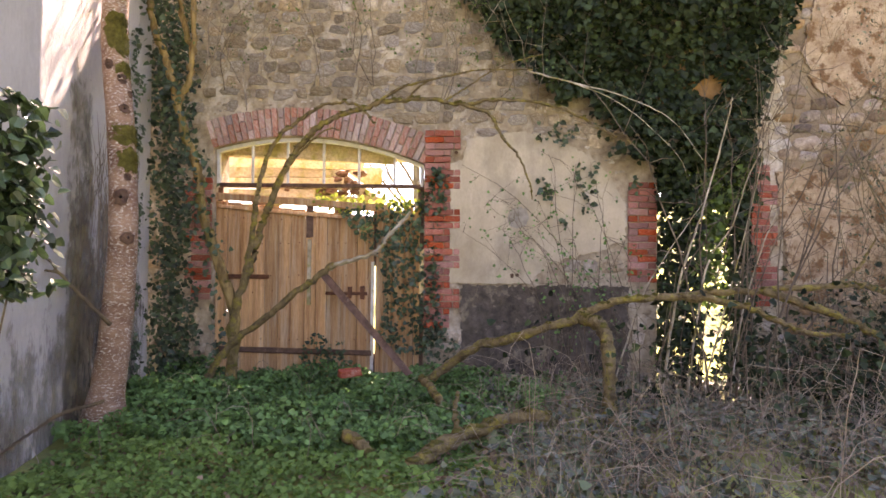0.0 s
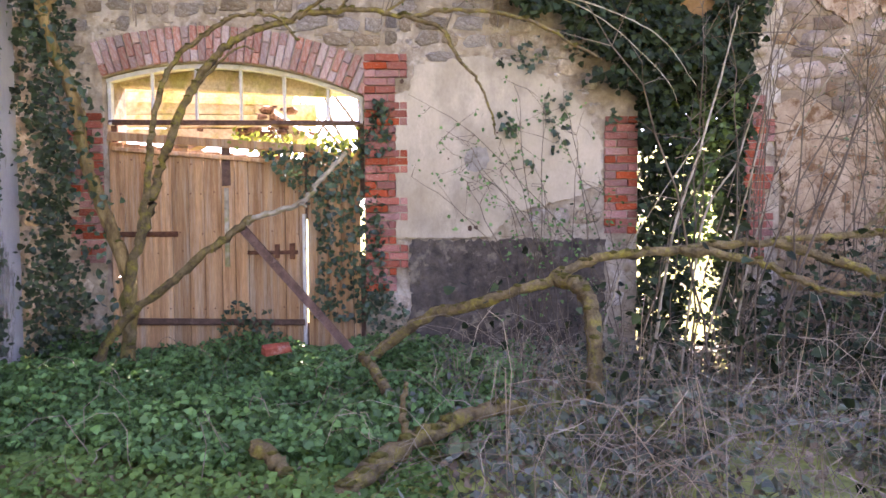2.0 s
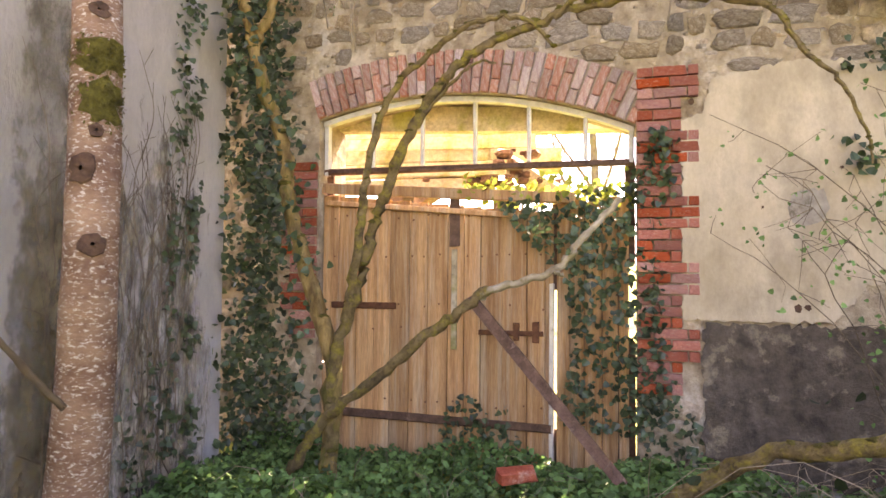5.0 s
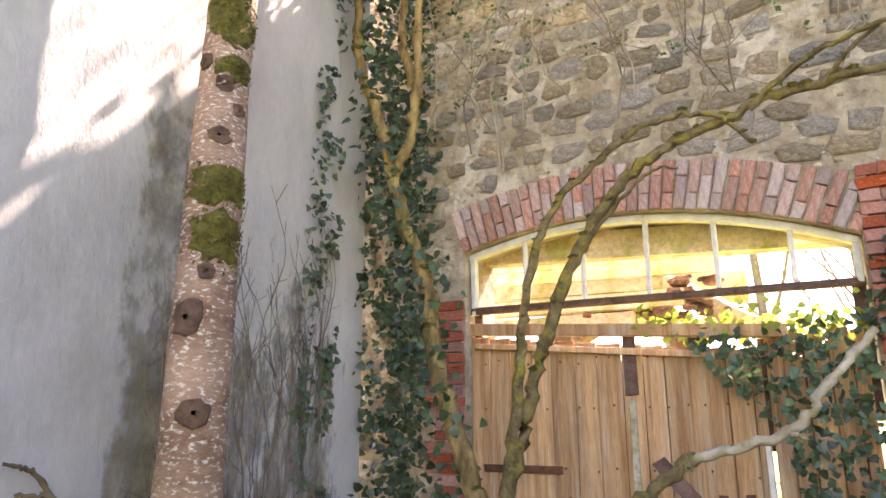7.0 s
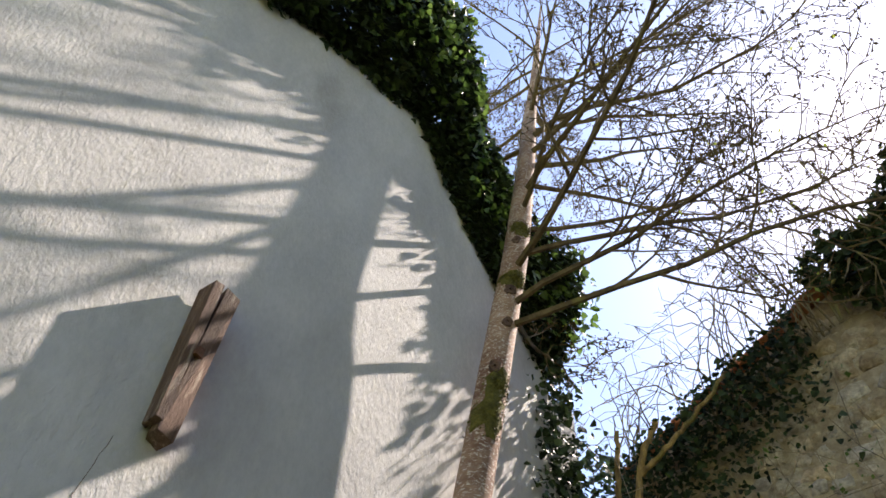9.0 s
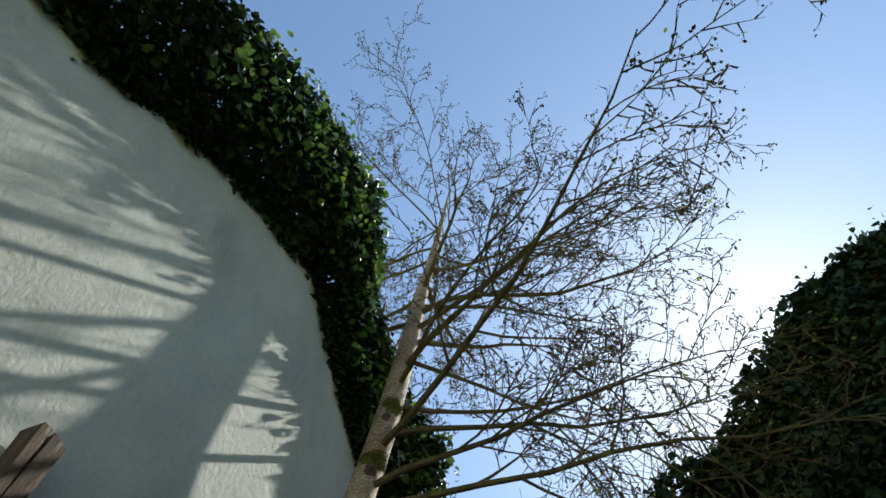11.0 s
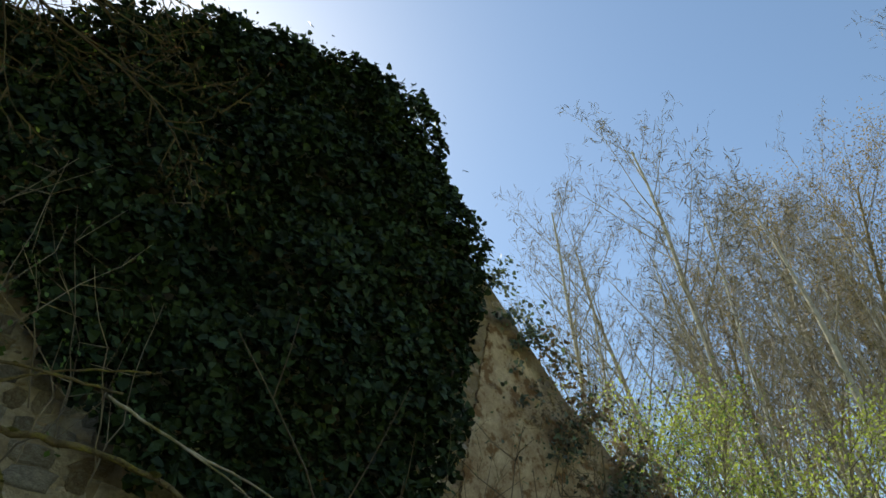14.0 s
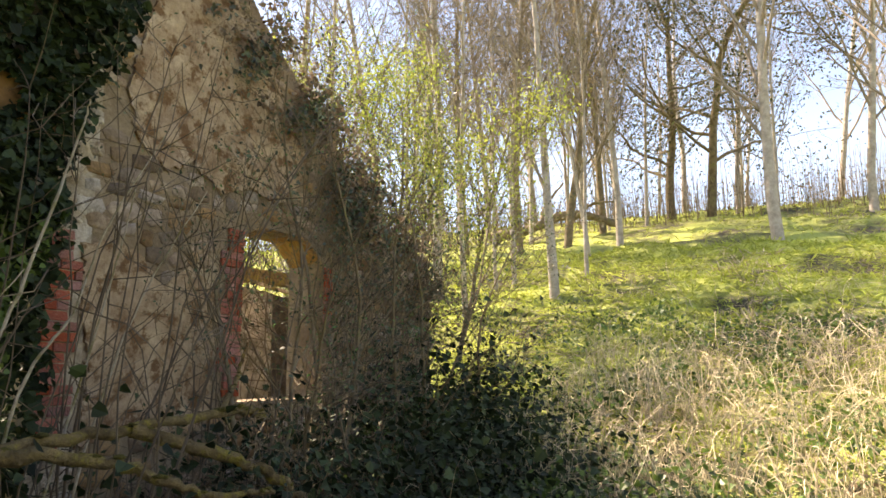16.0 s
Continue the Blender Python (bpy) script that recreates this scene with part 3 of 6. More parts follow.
def brick(parent, x, z, w, h, y=WALL_Y - 0.012, turn=0.0, deep=0.08, kinds=RED_BRICKS):
    ob = new("brick", kinds[rng.integers(5)])
    ob.parent = parent
    ob.matrix_basis = pose(x, y + deep / 2 + rng.normal(0, 0.003), z, 0, turn + rng.normal(0, 0.5), 0) @ Matrix.Diagonal((w, deep, h, 1))
    return ob


def quoin(parent, x0, x1, z0, z1, step=0.0, side=1, every=3, y=WALL_Y - 0.012):
    """Courses of bricks dressing an opening; the outer side steps in and out every few courses."""
    z, k = z0, 0
    while z < z1:
        out = step if (k // every) % 2 else 0.0
        a, b = (x0, x1 + out) if side > 0 else (x0 - out, x1)
        x = a
        first = 0.11 if k % 2 else 0.22
        while x < b - 0.02:
            w = min(first, b - x)
            if b - x - w < 0.05:
                w = b - x
            brick(parent, x + w / 2, z + 0.032, w - 0.010, 0.063, y)
            x += w
            first = 0.22
        z += 0.074
        k += 1


quoin(wall_north, GATE_R + 0.005, -0.33, 0.62, 2.80, 0.11, y=WALL_Y - 0.026)
quoin(wall_north, -3.30, GATE_L - 0.005, 0.9, 2.3, 0.08, -1)
quoin(wall_north, 1.63, 1.945, 1.15, 2.25, 0.0)
quoin(wall_north, 2.955, 3.16, 0.9, 2.45, 0.08)
quoin(wall_east, 4.66, 4.865, 1.2, 2.75, 0.08, -1)
quoin(wall_east, 6.105, 6.24, 1.9, 2.5, 0.04)

# the segmental arch: bricks on end, a long and a short one in each row
rows = 35
for i in range(rows):
    x = GATE_L + (GATE_R - GATE_L) * (i + 0.5) / rows
    slope = (arch_z(x + 0.02) - arch_z(x - 0.02)) / 0.04
    tilt = math.degrees(math.atan(slope)) * 1.15
    nx, nz = -math.sin(radians(tilt)), math.cos(radians(tilt))
    lower = 0.215 if i % 2 else 0.105
    total = 0.325
    z = arch_z(x)
    for a, b in ((0.006, lower), (lower + 0.008, total)):
        brick(wall_north, x + nx * (a + b) / 2, z + nz * (a + b) / 2, 0.060, b - a, turn=-tilt, kinds=BRICKS)

KEEP = [PLASTER_MAIN, PLASTER_EAST, PLASTER_HIGH, PLASTER_BALD]
PEBBLES = [pebble(s) for s in range(14)]
PEB_MESH = []
for v, f in PEBBLES:
    b = Buf()
    b.add(v, f)
    PEB_MESH.append(b.mesh("stone", STONE))
roof_x, roof_z = np.array([p[0] for p in ROOF]), np.array([p[1] for p in ROOF])


def free(x, z):
    if z > np.interp(x, roof_x, roof_z) - 0.06:
        return False
    if GATE_L - 0.02 < x < GATE_R + 0.02 and z < arch_z(min(max(x, GATE_L), GATE_R)) + 0.34:
        return False
    if GATE_R < x < -0.2 and 0.6 < z < 2.84 or -3.38 < x <= GATE_L and 0.88 < z < 2.36:
        return False
    if 1.62 < x < 3.26 and 0.85 < z < 2.5 or 1.9 < x < 3.0 and z < 2.5 or 4.56 < x < 6.35 and 1.1 < z < 2.9:
        return False
    if -0.22 < x < 1.66 and z < 1.12:
        return False
    return not any(inside(p, np.array(x), np.array(z)) for p in KEEP)


near_stones, far_stones, east_stones = [], Buf(), Buf()
z = -0.05
while z < 8.2:
    h = rng.uniform(0.085, 0.18)
    x = -4.7 + rng.uniform(0, 0.2)
    while x < 8.4:
        w = rng.uniform(0.12, 0.32) * (1.25 if rng.random() < 0.2 else 1)
        cx, cz = x + w / 2, z + h / 2
        if all(free(px, pz) for px, pz in ((cx, cz), (x + 0.03, cz), (x + w - 0.03, cz), (cx, z + 0.02), (cx, z + h - 0.02))) and rng.random() < 0.9:
            deep = rng.uniform(0.035, 0.055)
            spec = (cx, cz + rng.normal(0, 0.018), w * 0.98, h * rng.uniform(0.9, 1.08), deep, rng.normal(0, 7), rng.integers(14))
            if -3.4 < cx < 0.8 and 2.6 < cz < 4.2 and len(near_stones) < 300:
                near_stones.append(spec)
            else:
                v, f = PEBBLES[spec[6]]
                c, s = math.cos(radians(spec[5])), math.sin(radians(spec[5]))
                q = v * np.array((spec[2], deep, spec[3]))
                q = np.stack([q[:, 0] * c - q[:, 2] * s + cx, q[:, 1] + WALL_Y + 0.03 - deep * 0.25, q[:, 0] * s + q[:, 2] * c + spec[1]], 1)
                (far_stones if cx < SPLIT else east_stones).add(q, f)
        x += w + rng.uniform(0.0, 0.012)
    z += h + 0.004
for i in range(2600):
    cx, cz = rng.uniform(-3.6, 3.2), rng.uniform(2.3, 6.2)
    w, h, deep = rng.uniform(0.03, 0.10), rng.uniform(0.02, 0.05), 0.03
    if free(cx, cz) and free(cx - w / 2, cz) and free(cx + w / 2, cz):
        v, f = PEBBLES[rng.integers(14)]
        far_stones.add(v * np.array((w, deep, h)) + np.array((cx, WALL_Y + 0.024, cz)), f)
tagged(part("rubble_stones", far_stones, STONE_FAR, wall_north, "", True), kind="stuff")
tagged(part("rubble_stones", east_stones, STONE_EAST, wall_east, "", True), kind="stuff")

# ---- the roof's clay verge ----
verge = tagged(empty("roof_verge", (-3.5, 8.0, 5.4)), "row of weathered red clay verge tiles along the gable", "roof edge", kind="structure")
tb = Buf()
box(tb, -0.15, 0.15, -0.12, 0.22, -0.012, 0.012, 0.004, 0.003)
tile_mesh = tb.mesh("tile", TILE)
tiles = []
for (x0, z0), (x1, z1) in zip(ROOF[1:4], ROOF[2:5]):
    k = max(1, int(math.hypot(x1 - x0, z1 - z0) / 0.22))
    for i in range(k):
        u = (i + 0.5) / k
        tiles.append((x0 + (x1 - x0) * u, z0 + (z1 - z0) * u + 0.04, math.degrees(math.atan2(z1 - z0, x1 - x0))))
for x, z, a in tiles:
    ob = new("tile", tile_mesh)
    ob.parent = verge
    ob.matrix_basis = Matrix.Translation((3.5, -8.0, -5.4)) @ pose(x, 8.02 + rng.normal(0, 0.015), z, 0, -a + (6 if a > 0 else -6) + rng.normal(0, 1.5), rng.normal(0, 2))

# ---- the gate ----
gate = tagged(empty("double_gate", (-1.85, 8.1, 0.0)), "weathered double plank barn gate, sagging, with rusty fittings", "gate")


def gate_part(name, b, m, label=""):
    ob = part(name, b, m, gate, label)
    ob.location = (1.85, -8.1, 0)
    return ob


def sag(x):
    return 2.03 - 0.10 * (x + 3.0) if x < -1.2 else 1.93


x = -3.055
while x < -1.215:
    w = min(rng.uniform(0.125, 0.185), -1.205 - x)
    b = Buf()
    box(b, x, x + w - 0.004, 8.10 + rng.uniform(0, 0.006), 8.135, -0.04 + rng.uniform(-0.02, 0.03), sag(x), 0.004, 0.002)
    gate_part("plank", b, GATE_WOOD)
    x += w
x = -1.185
while x < -0.69:
    w = min(rng.uniform(0.09, 0.13), -0.68 - x)
    b = Buf()
    box(b, x, x + w - 0.005, 8.105 + rng.uniform(0, 0.006), 8.14, -0.05, 1.95 + rng.uniform(-0.02, 0.02), 0.004, 0.002)
    gate_part("plank", b, GATE_WOOD)
    x += w
for z0, z1, x0, x1, drop, deep, m in ((2.05, 2.13, -3.04, -1.05, 0.13, 0.06, GATE_WOOD), (1.955, 1.995, -3.02, -1.45, 0.13, 0.035, GATE_WOOD), (0.30, 0.36, -3.0, -1.22, 0.02, 0.03, DARK_WOOD)):
    b = Buf()
    box(b, x0, x1, 8.10 - deep, 8.10, z0, z1, 0.008, 0.003, drop)
    gate_part("rail", b, m)
for x0, x1, z0, z1, name in ((-2.97, -2.42, 1.14, 1.19, "strap_hinge"), (-1.99, -1.91, 1.62, 2.02, "iron_plate"), (-1.76, -1.28, 0.965, 1.0, "latch_bar"), (-1.50, -1.455, 0.93, 1.06, "latch_keeper"), (-1.36, -1.31, 0.92, 1.07, "latch_keeper"), (-1.975, -1.93, 0.85, 1.60, "centre_batten")):
    b = Buf()
    box(b, x0, x1, 8.085, 8.1, z0, z1, 0.005, 0.002)
    gate_part(name, b, {"iron_plate": DARK_WOOD, "centre_batten": PALE_WOOD}.get(name, RUST))
b = Buf()
box(b, -1.235, -1.205, 8.09, 8.13, 0.0, 1.35, 0.004, 0.003)
gate_part("closing_stile", b, PAINT, "flaking pale closing strip")

# unseen pieces added behind the planks to stop light leaking through the gaps
for x0, x1, y0, z0, z1, name in ((-3.05, -1.215, 8.137, 0.0, 1.84, "back_boarding"), (-1.18, -0.695, 8.142, 0.0, 1.9, "back_boarding"), (-1.225, -1.17, 8.145, 1.30, 1.93, "cover_strip"), (-1.225, -1.17, 8.145, -0.05, 0.30, "cover_strip"), (-0.71, -0.64, 8.15, 0.0, 0.95, "jamb_post"), (-0.71, -0.64, 8.15, 1.50, 2.22, "jamb_post"), (-3.058, -3.0, 8.155, 0.0, 2.22, "jamb_post")):
    b = Buf()
    box(b, x0, x1, y0, y0 + 0.02, z0, z1, 0.003)
    gate_part(name, b, DARK_WOOD)

nb = Buf()
box(nb, -0.006, 0.006, -0.004, 0.004, -0.006, 0.006, 0.002)
nail = nb.mesh("nail", RUST)
for z in (0.45, 0.98, 1.17, 1.55, 1.85):
    for x in np.arange(-2.95, -1.25, 0.11):
        if rng.random() < 0.75:
            ob = new("nail", nail)
            ob.parent = gate
            ob.location = (x + rng.normal(0, 0.01) + 1.85, 8.099 - 8.1, z + rng.normal(0, 0.012))

transom = tagged(empty("arched_transom_window", (-1.85, 8.12, 2.2)), "arched transom frame with bare white glazing bars, glass gone", "window")


def transom_part(name, b, m, label=""):
    ob = part(name, b, m, transom, label)
    ob.location = (1.85, -8.12, -2.2)


b = Buf()
box(b, GATE_L + 0.01, GATE_R - 0.01, 8.08, 8.14, 2.205, 2.25, 0.008, 0.003, 0.02)
transom_part("bottom_bar", b, DARK_WOOD)
for x in (-2.63, -2.22, -1.80, -1.39, -0.98):
    b = Buf()
    box(b, x - 0.014, x + 0.014, 8.09, 8.125, 2.24, arch_z(x) - 0.03, 0.004, 0.0015)
    transom_part("glazing_bar", b, PAINT)
xs = np.linspace(GATE_L + 0.012, GATE_R - 0.012, 26)
b = Buf()
prof = np.array([(8.07, -0.045), (8.07, -0.004), (8.15, -0.004), (8.15, -0.045)])
v = np.array([(x, py, arch_z(x) + pz) for x in xs for py, pz in prof])
b.add(v, [(i * 4 + j, i * 4 + (j + 1) % 4, i * 4 + 4 + (j + 1) % 4, i * 4 + 4 + j) for i in range(25) for j in range(4)])
transom_part("arch_frame", b, PAINT)
for x0 in (GATE_L + 0.012, GATE_R - 0.05):
    b = Buf()
    box(b, x0, x0 + 0.035, 8.08, 8.14, 2.2, 2.46 if x0 > -2 else 2.62, 0.004, 0.002)
    transom_part("side_post", b, PAINT)


def timber(name, a, c, w, h, m, label, category="beam", turn=0.0):
    a, c = Vector(a), Vector(c)
    b = Buf()
    length = (c - a).length
    box(b, 0, length, -w / 2, w / 2, -h / 2, h / 2, 0.01, 0.006)
    ob = tagged(part(name, b, m), label, category)
    d = c - a
    ob.matrix_world = Matrix.Translation(a) @ d.to_track_quat("X", "Z").to_matrix().to_4x4() @ pose(0, 0, 0, turn)
    return ob


# fallen roof timbers behind the gate
timber("lintel_board", (-3.1, 8.42, 2.72), (-1.0, 8.42, 2.60), 0.10, 0.20, PALE_WOOD, "sun-bleached curved lintel board behind the arch")
timber("fallen_beam", (-3.4, 9.6, 2.9), (-0.6, 8.9, 2.65), 0.14, 0.12, PALE_WOOD, "fallen pale roof beam in sun")
timber("fallen_beam", (-3.6, 9.3, 2.5), (-1.4, 9.9, 2.55), 0.14, 0.25, PALE_WOOD, "fallen pale roof beam in sun")
timber("fallen_beam", (-2.9, 10.4, 3.2), (-1.3, 9.0, 2.1), 0.12, 0.16, PALE_WOOD, "splintered leaning roof timber")
timber("fallen_beam", (-3.6, 9.0, 2.25), (-1.6, 9.3, 2.16), 0.3, 0.07, PALE_WOOD, "broad fallen ceiling board")
timber("fallen_beam", (-3.5, 10.8, 2.2), (-1.8, 10.2, 2.95), 0.2, 0.3, DARK_WOOD, "broken reddish roof timber")
timber("fallen_beam", (-3.4, 9.9, 0.0), (-3.0, 9.8, 2.6), 0.2, 0.2, DARK_WOOD, "standing post under the fallen timbers")
timber("fallen_beam", (-1.9, 9.4, 0.0), (-1.8, 9.2, 2.1), 0.2, 0.2, DARK_WOOD, "standing post under the fallen timbers")
for z0, y0, x1 in ((2.18, 8.75, -2.1), (2.33, 8.80, -1.75), (2.47, 8.85, -1.9), (2.60, 8.9, -1.5), (2.72, 8.95, -1.1)):
    timber("ceiling_board", (-3.4, y0, z0), (x1, y0 + 0.15, z0 - 0.02 + 0.05 * rng.random()), 0.03, 0.135, PALE_WOOD, "pale fallen ceiling board hanging behind the transom", "board", -14)
for i in range(9):
    x0, y0 = rng.uniform(-2.9, -2.1), rng.uniform(8.95, 9.15)
    timber("splintered_board", (x0, y0, 2.2), (x0 + rng.uniform(0.3, 0.8), y0 + rng.uniform(0.0, 0.3), 2.24 + rng.uniform(0.02, 0.4)), 0.05, rng.uniform(0.03, 0.09), (DARK_WOOD, GATE_WOOD)[i % 2], "splintered brown board among the fallen timbers", "board", rng.uniform(-30, 30))
heap = Buf()
for i in range(60):
    v, f = PEBBLES[rng.integers(14)]
    w = rng.uniform(0.06, 0.18)
    heap.add(v * np.array((w, w * 0.8, w * 0.5)) + np.array((rng.normal(-2.0, 0.28), rng.normal(9.15, 0.12), 2.22 + abs(rng.normal(0, 0.12)))), f)
stuff("rubble_heap", heap, DARK_WOOD, "dark red-brown broken tiles heaped on the fallen timbers", "rubble")
# a plank leaning against the gate, and a beam stub in the house wall
timber("leaning_plank", (-0.62, 7.35, 0.1), (-1.79, 7.98, 1.24), 0.045, 0.075, DARK_WOOD, "old dark board leaning against the gate", "board", 20)
sa, sc = on_west(np.array(4.05), np.array(3.31), 0.055), on_west(np.array(4.05), np.array(4.04), 0.055)
stub = tagged(empty("beam_stub", sa), "dark weathered beam stub fixed to the grey wall", "beam")
for dx, dy, w, deep, cut in ((-0.027, 0.0, 0.055, 0.10, 0.0), (0.028, 0.006, 0.053, 0.095, 0.03)):
    b = Buf()
    box(b, -w / 2, w / 2, -deep / 2, deep / 2, cut, 0.75, 0.012, 0.01)
    ob = part("split_half", b, SPLIT_WOOD, stub)
    ob.matrix_basis = pose(dx * OUT[1], dx * -OUT[0], 0, 0, 0, math.degrees(math.atan2(OUT[1], OUT[0])) - 90) @ pose(0, dy, 0, 0, 1.2 if dx > 0 else -0.6, 0)
b = Buf()
box(b, -0.018, 0.018, -0.012, 0.012, -0.02, 0.02, 0.006, 0.002)
ob = part("bolt_head", b, RUST, stub, "rusty bolt head")
ob.matrix_basis = pose(OUT[0] * 0.062, OUT[1] * 0.062, 0.36, 0, 0, math.degrees(math.atan2(OUT[1], OUT[0])) - 90)

lb = Buf()
box(lb, -0.11, 0.11, -0.055, 0.055, -0.034, 0.034, 0.012, 0.007)
loose = tagged(part("loose_brick", lb, BRICK_RED), "loose red brick lying among the nettles", "brick")
loose.matrix_world = pose(-1.28, 7.15, 0.24, 8, -6, 25)
# cement patch, and dark discs that paint the shade of holes in the tan plaster
torn("cement_patch", [(0.33, 1.76), (0.40, 1.73), (0.50, 1.75), (0.54, 1.84), (0.52, 1.96), (0.42, 1.97), (0.34, 1.93), (0.31, 1.85)], WALL_Y - 0.024, WALL_Y - 0.008, CEMENT, wall_north, "round grey cement patch", 0.006)
for x, z, r in ((0.36, 1.21, 0.025), (0.42, 1.215, 0.02), (-0.27, 2.58, 0.02), (0.16, 1.86, 0.01), (0.62, 2.1, 0.012)):
    torn("plaster_hole", [(x + r * math.cos(a), z + r * math.sin(a)) for a in np.linspace(0, 6.28, 9)[:-1]], WALL_Y - 0.0215, WALL_Y - 0.008, KNOT, wall_north, "dark disc standing in for a shaded hole in the plaster", 0.003)

# inner walls seen through the window opening, a mossy sagging beam and the timber lintel
def inner_wall(x0, x1, y0, y1, z0, z1, material, label):
    """A broken wall stub with an uneven head."""
    ib, k = Buf(), 14
    xs = np.linspace(x0, x1, k)
    head = np.interp(xs, (x0, x1), (z0, z1)) + rng.normal(0, 0.025, k)
    v = [(x, y, z) for x, h in zip(xs, head) for y, z in ((y0, -0.3), (y0, h), (y1, h), (y1, -0.3))]
    f = [(i * 4 + j, i * 4 + (j + 1) % 4, i * 4 + 4 + (j + 1) % 4, i * 4 + 4 + j) for i in range(k - 1) for j in range(4)]
    ib.add(v, f + [(3, 2, 1, 0), (k * 4 - 4, k * 4 - 3, k * 4 - 2, k * 4 - 1)])
    return tagged(part("wall_inner", ib, material), label, "wall", kind="structure")


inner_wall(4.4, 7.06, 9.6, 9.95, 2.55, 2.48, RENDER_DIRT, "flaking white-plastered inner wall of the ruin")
# added stub, coloured dark where the ruin's interior is only unlit
inner_wall(7.02, 9.6, 9.75, 10.05, 2.5, 2.4, PLINTH_AND_VOID, "dark-coloured stub standing in for the unlit void inside the ruin")
inner_wall(6.0, 10.5, 12.4, 12.7, 2.75, 2.6, MORTAR_OLD, "broken rear wall of the ruin")
timber("sagging_beam", (5.9, 9.54, 2.62), (8.6, 9.54, 2.70), 0.2, 0.17, MOSSY, "mossy sagging beam along the inner wall's head")
timber("fallen_rafter", (6.4, 9.3, 2.52), (8.2, 9.2, 2.30), 0.04, 0.05, BLEACHED_AND_LIT, "thin bleached rafter fallen across the opening")
for k, (x0, z0, x1, z1) in enumerate(((4.80, 2.74, 5.10, 2.87), (5.08, 2.86, 5.50, 2.90), (5.48, 2.90, 5.84, 2.85), (5.80, 2.86, 6.16, 2.62))):
    timber("window_lintel", (x0, 8.24, z0), (x1, 8.24, z1), 0.44, 0.10, OCHRE_WOOD, "ochre-brown timber lintel over the window opening", "lintel")

# ---- the pale tree by the house wall ----
TRUNK = [(-2.93, 5.529, -0.1), (-2.838, 5.476, 0.3), (-2.745, 5.425, 0.9), (-2.68, 5.375, 1.55), (-2.745, 5.44, 2.3), (-2.89, 5.58, 3.05), (-2.90, 5.62, 3.6), (-2.895, 5.72, 4.3), (-2.865, 5.88, 5.4), (-2.825, 5.98, 6.2), (-2.825, 6.17, 7.7), (-2.805, 6.29, 9.0), (-2.75, 6.4, 10.3), (-2.68, 6.5, 11.8), (-2.6, 6.6, 13.4)]
tree = tagged(empty("bare_tree", TRUNK[0]), "bare young tree with pale lenticelled bark and moss collars", "tree")


def on_tree(name, b, m, label="", smooth=True):
    ob = part(name, b, m, tree, label, smooth)
    ob.location = -Vector(TRUNK[0])
    return ob


tp = curve_pts(TRUNK, 260)
tr = np.interp(tp[:, 2], [-0.1, 0.08, 0.35, 1.5, 3, 6, 7.5, 9, 11, 13.4], [0.24, 0.17, 0.125, 0.104, 0.098, 0.1, 0.092, 0.072, 0.042, 0.01])
b = Buf()
tube(b, tp[::3], tr[::3], 16, 0.014)
bole = on_tree("trunk", b, BARK)


def trunk_at(z):
    i = int(np.argmin(abs(tp[:, 2] - z)))
    return tp[i], tr[i]


def blob(b, p, rx, ry, rz, k=10, rings=6, rough=0.15):
    v, f = [], []
    for i in range(rings + 1):
        a = math.pi * i / rings
        for j in range(k):
            c = 2 * math.pi * j / k
            q = 1 + rng.normal(0, rough)
            v.append((p[0] + rx * q * math.sin(a) * math.cos(c), p[1] + ry * q * math.sin(a) * math.sin(c), p[2] + rz * math.cos(a)))
    for i in range(rings):
        for j in range(k):
            f.append((i * k + j, i * k + (j + 1) % k, (i + 1) * k + (j + 1) % k, (i + 1) * k + j))
    b.add(v, f)




def sleeve(z, tall, mid, half, lift, ragged):
    """A patch that hugs the trunk round the bearing mid, with a ragged rim."""
    b = Buf()
    k, rings = 16, 5
    wob = 1 + rng.normal(0, ragged, k)
    v = []
    for i in range(rings):
        rho = (0.15, 0.5, 0.82, 0.95, 1.05)[i]
        for j in range(k):
            a = 2 * math.pi * j / k
            u, w = rho * math.sin(a) * wob[j], rho * math.cos(a) * wob[j]
            zz = z + u * tall
            p, r = trunk_at(zz)
            p = p + np.array((0, 0, zz - p[2]))
            q = r + (lift * (0.55 + 0.9 * rng.random()) if i < 4 else -0.012)
            v.append(p + np.array((math.cos(mid + w * half) * q, math.sin(mid + w * half) * q, 0)))
    b.add(v, [tuple(range(k))] + [(i * k + j, i * k + (j + 1) % k, (i + 1) * k + (j + 1) % k, (i + 1) * k + j) for i in range(rings - 1) for j in range(k)])
    return b


for z, ang, half, tall in ((1.51, -0.75, 0.5, 0.05), (1.81, -1.25, 0.55, 0.065), (1.97, -0.75, 0.28, 0.03), (2.50, -0.75, 0.42, 0.04), (2.74, -0.7, 0.4, 0.045), (2.63, -0.1, 0.25, 0.03), (2.86, -1.6, 0.35, 0.04), (3.45, -0.7, 0.5, 0.06), (3.7, -0.5, 0.3, 0.03), (4.75, -0.7, 0.4, 0.05), (5.2, -0.4, 0.35, 0.05), (5.55, -0.6, 0.5, 0.05), (6.2, -0.8, 0.35, 0.05)):
    part("knot", sleeve(z, tall, ang, half, 0.008, 0.1), KNOT, bole, "", True)
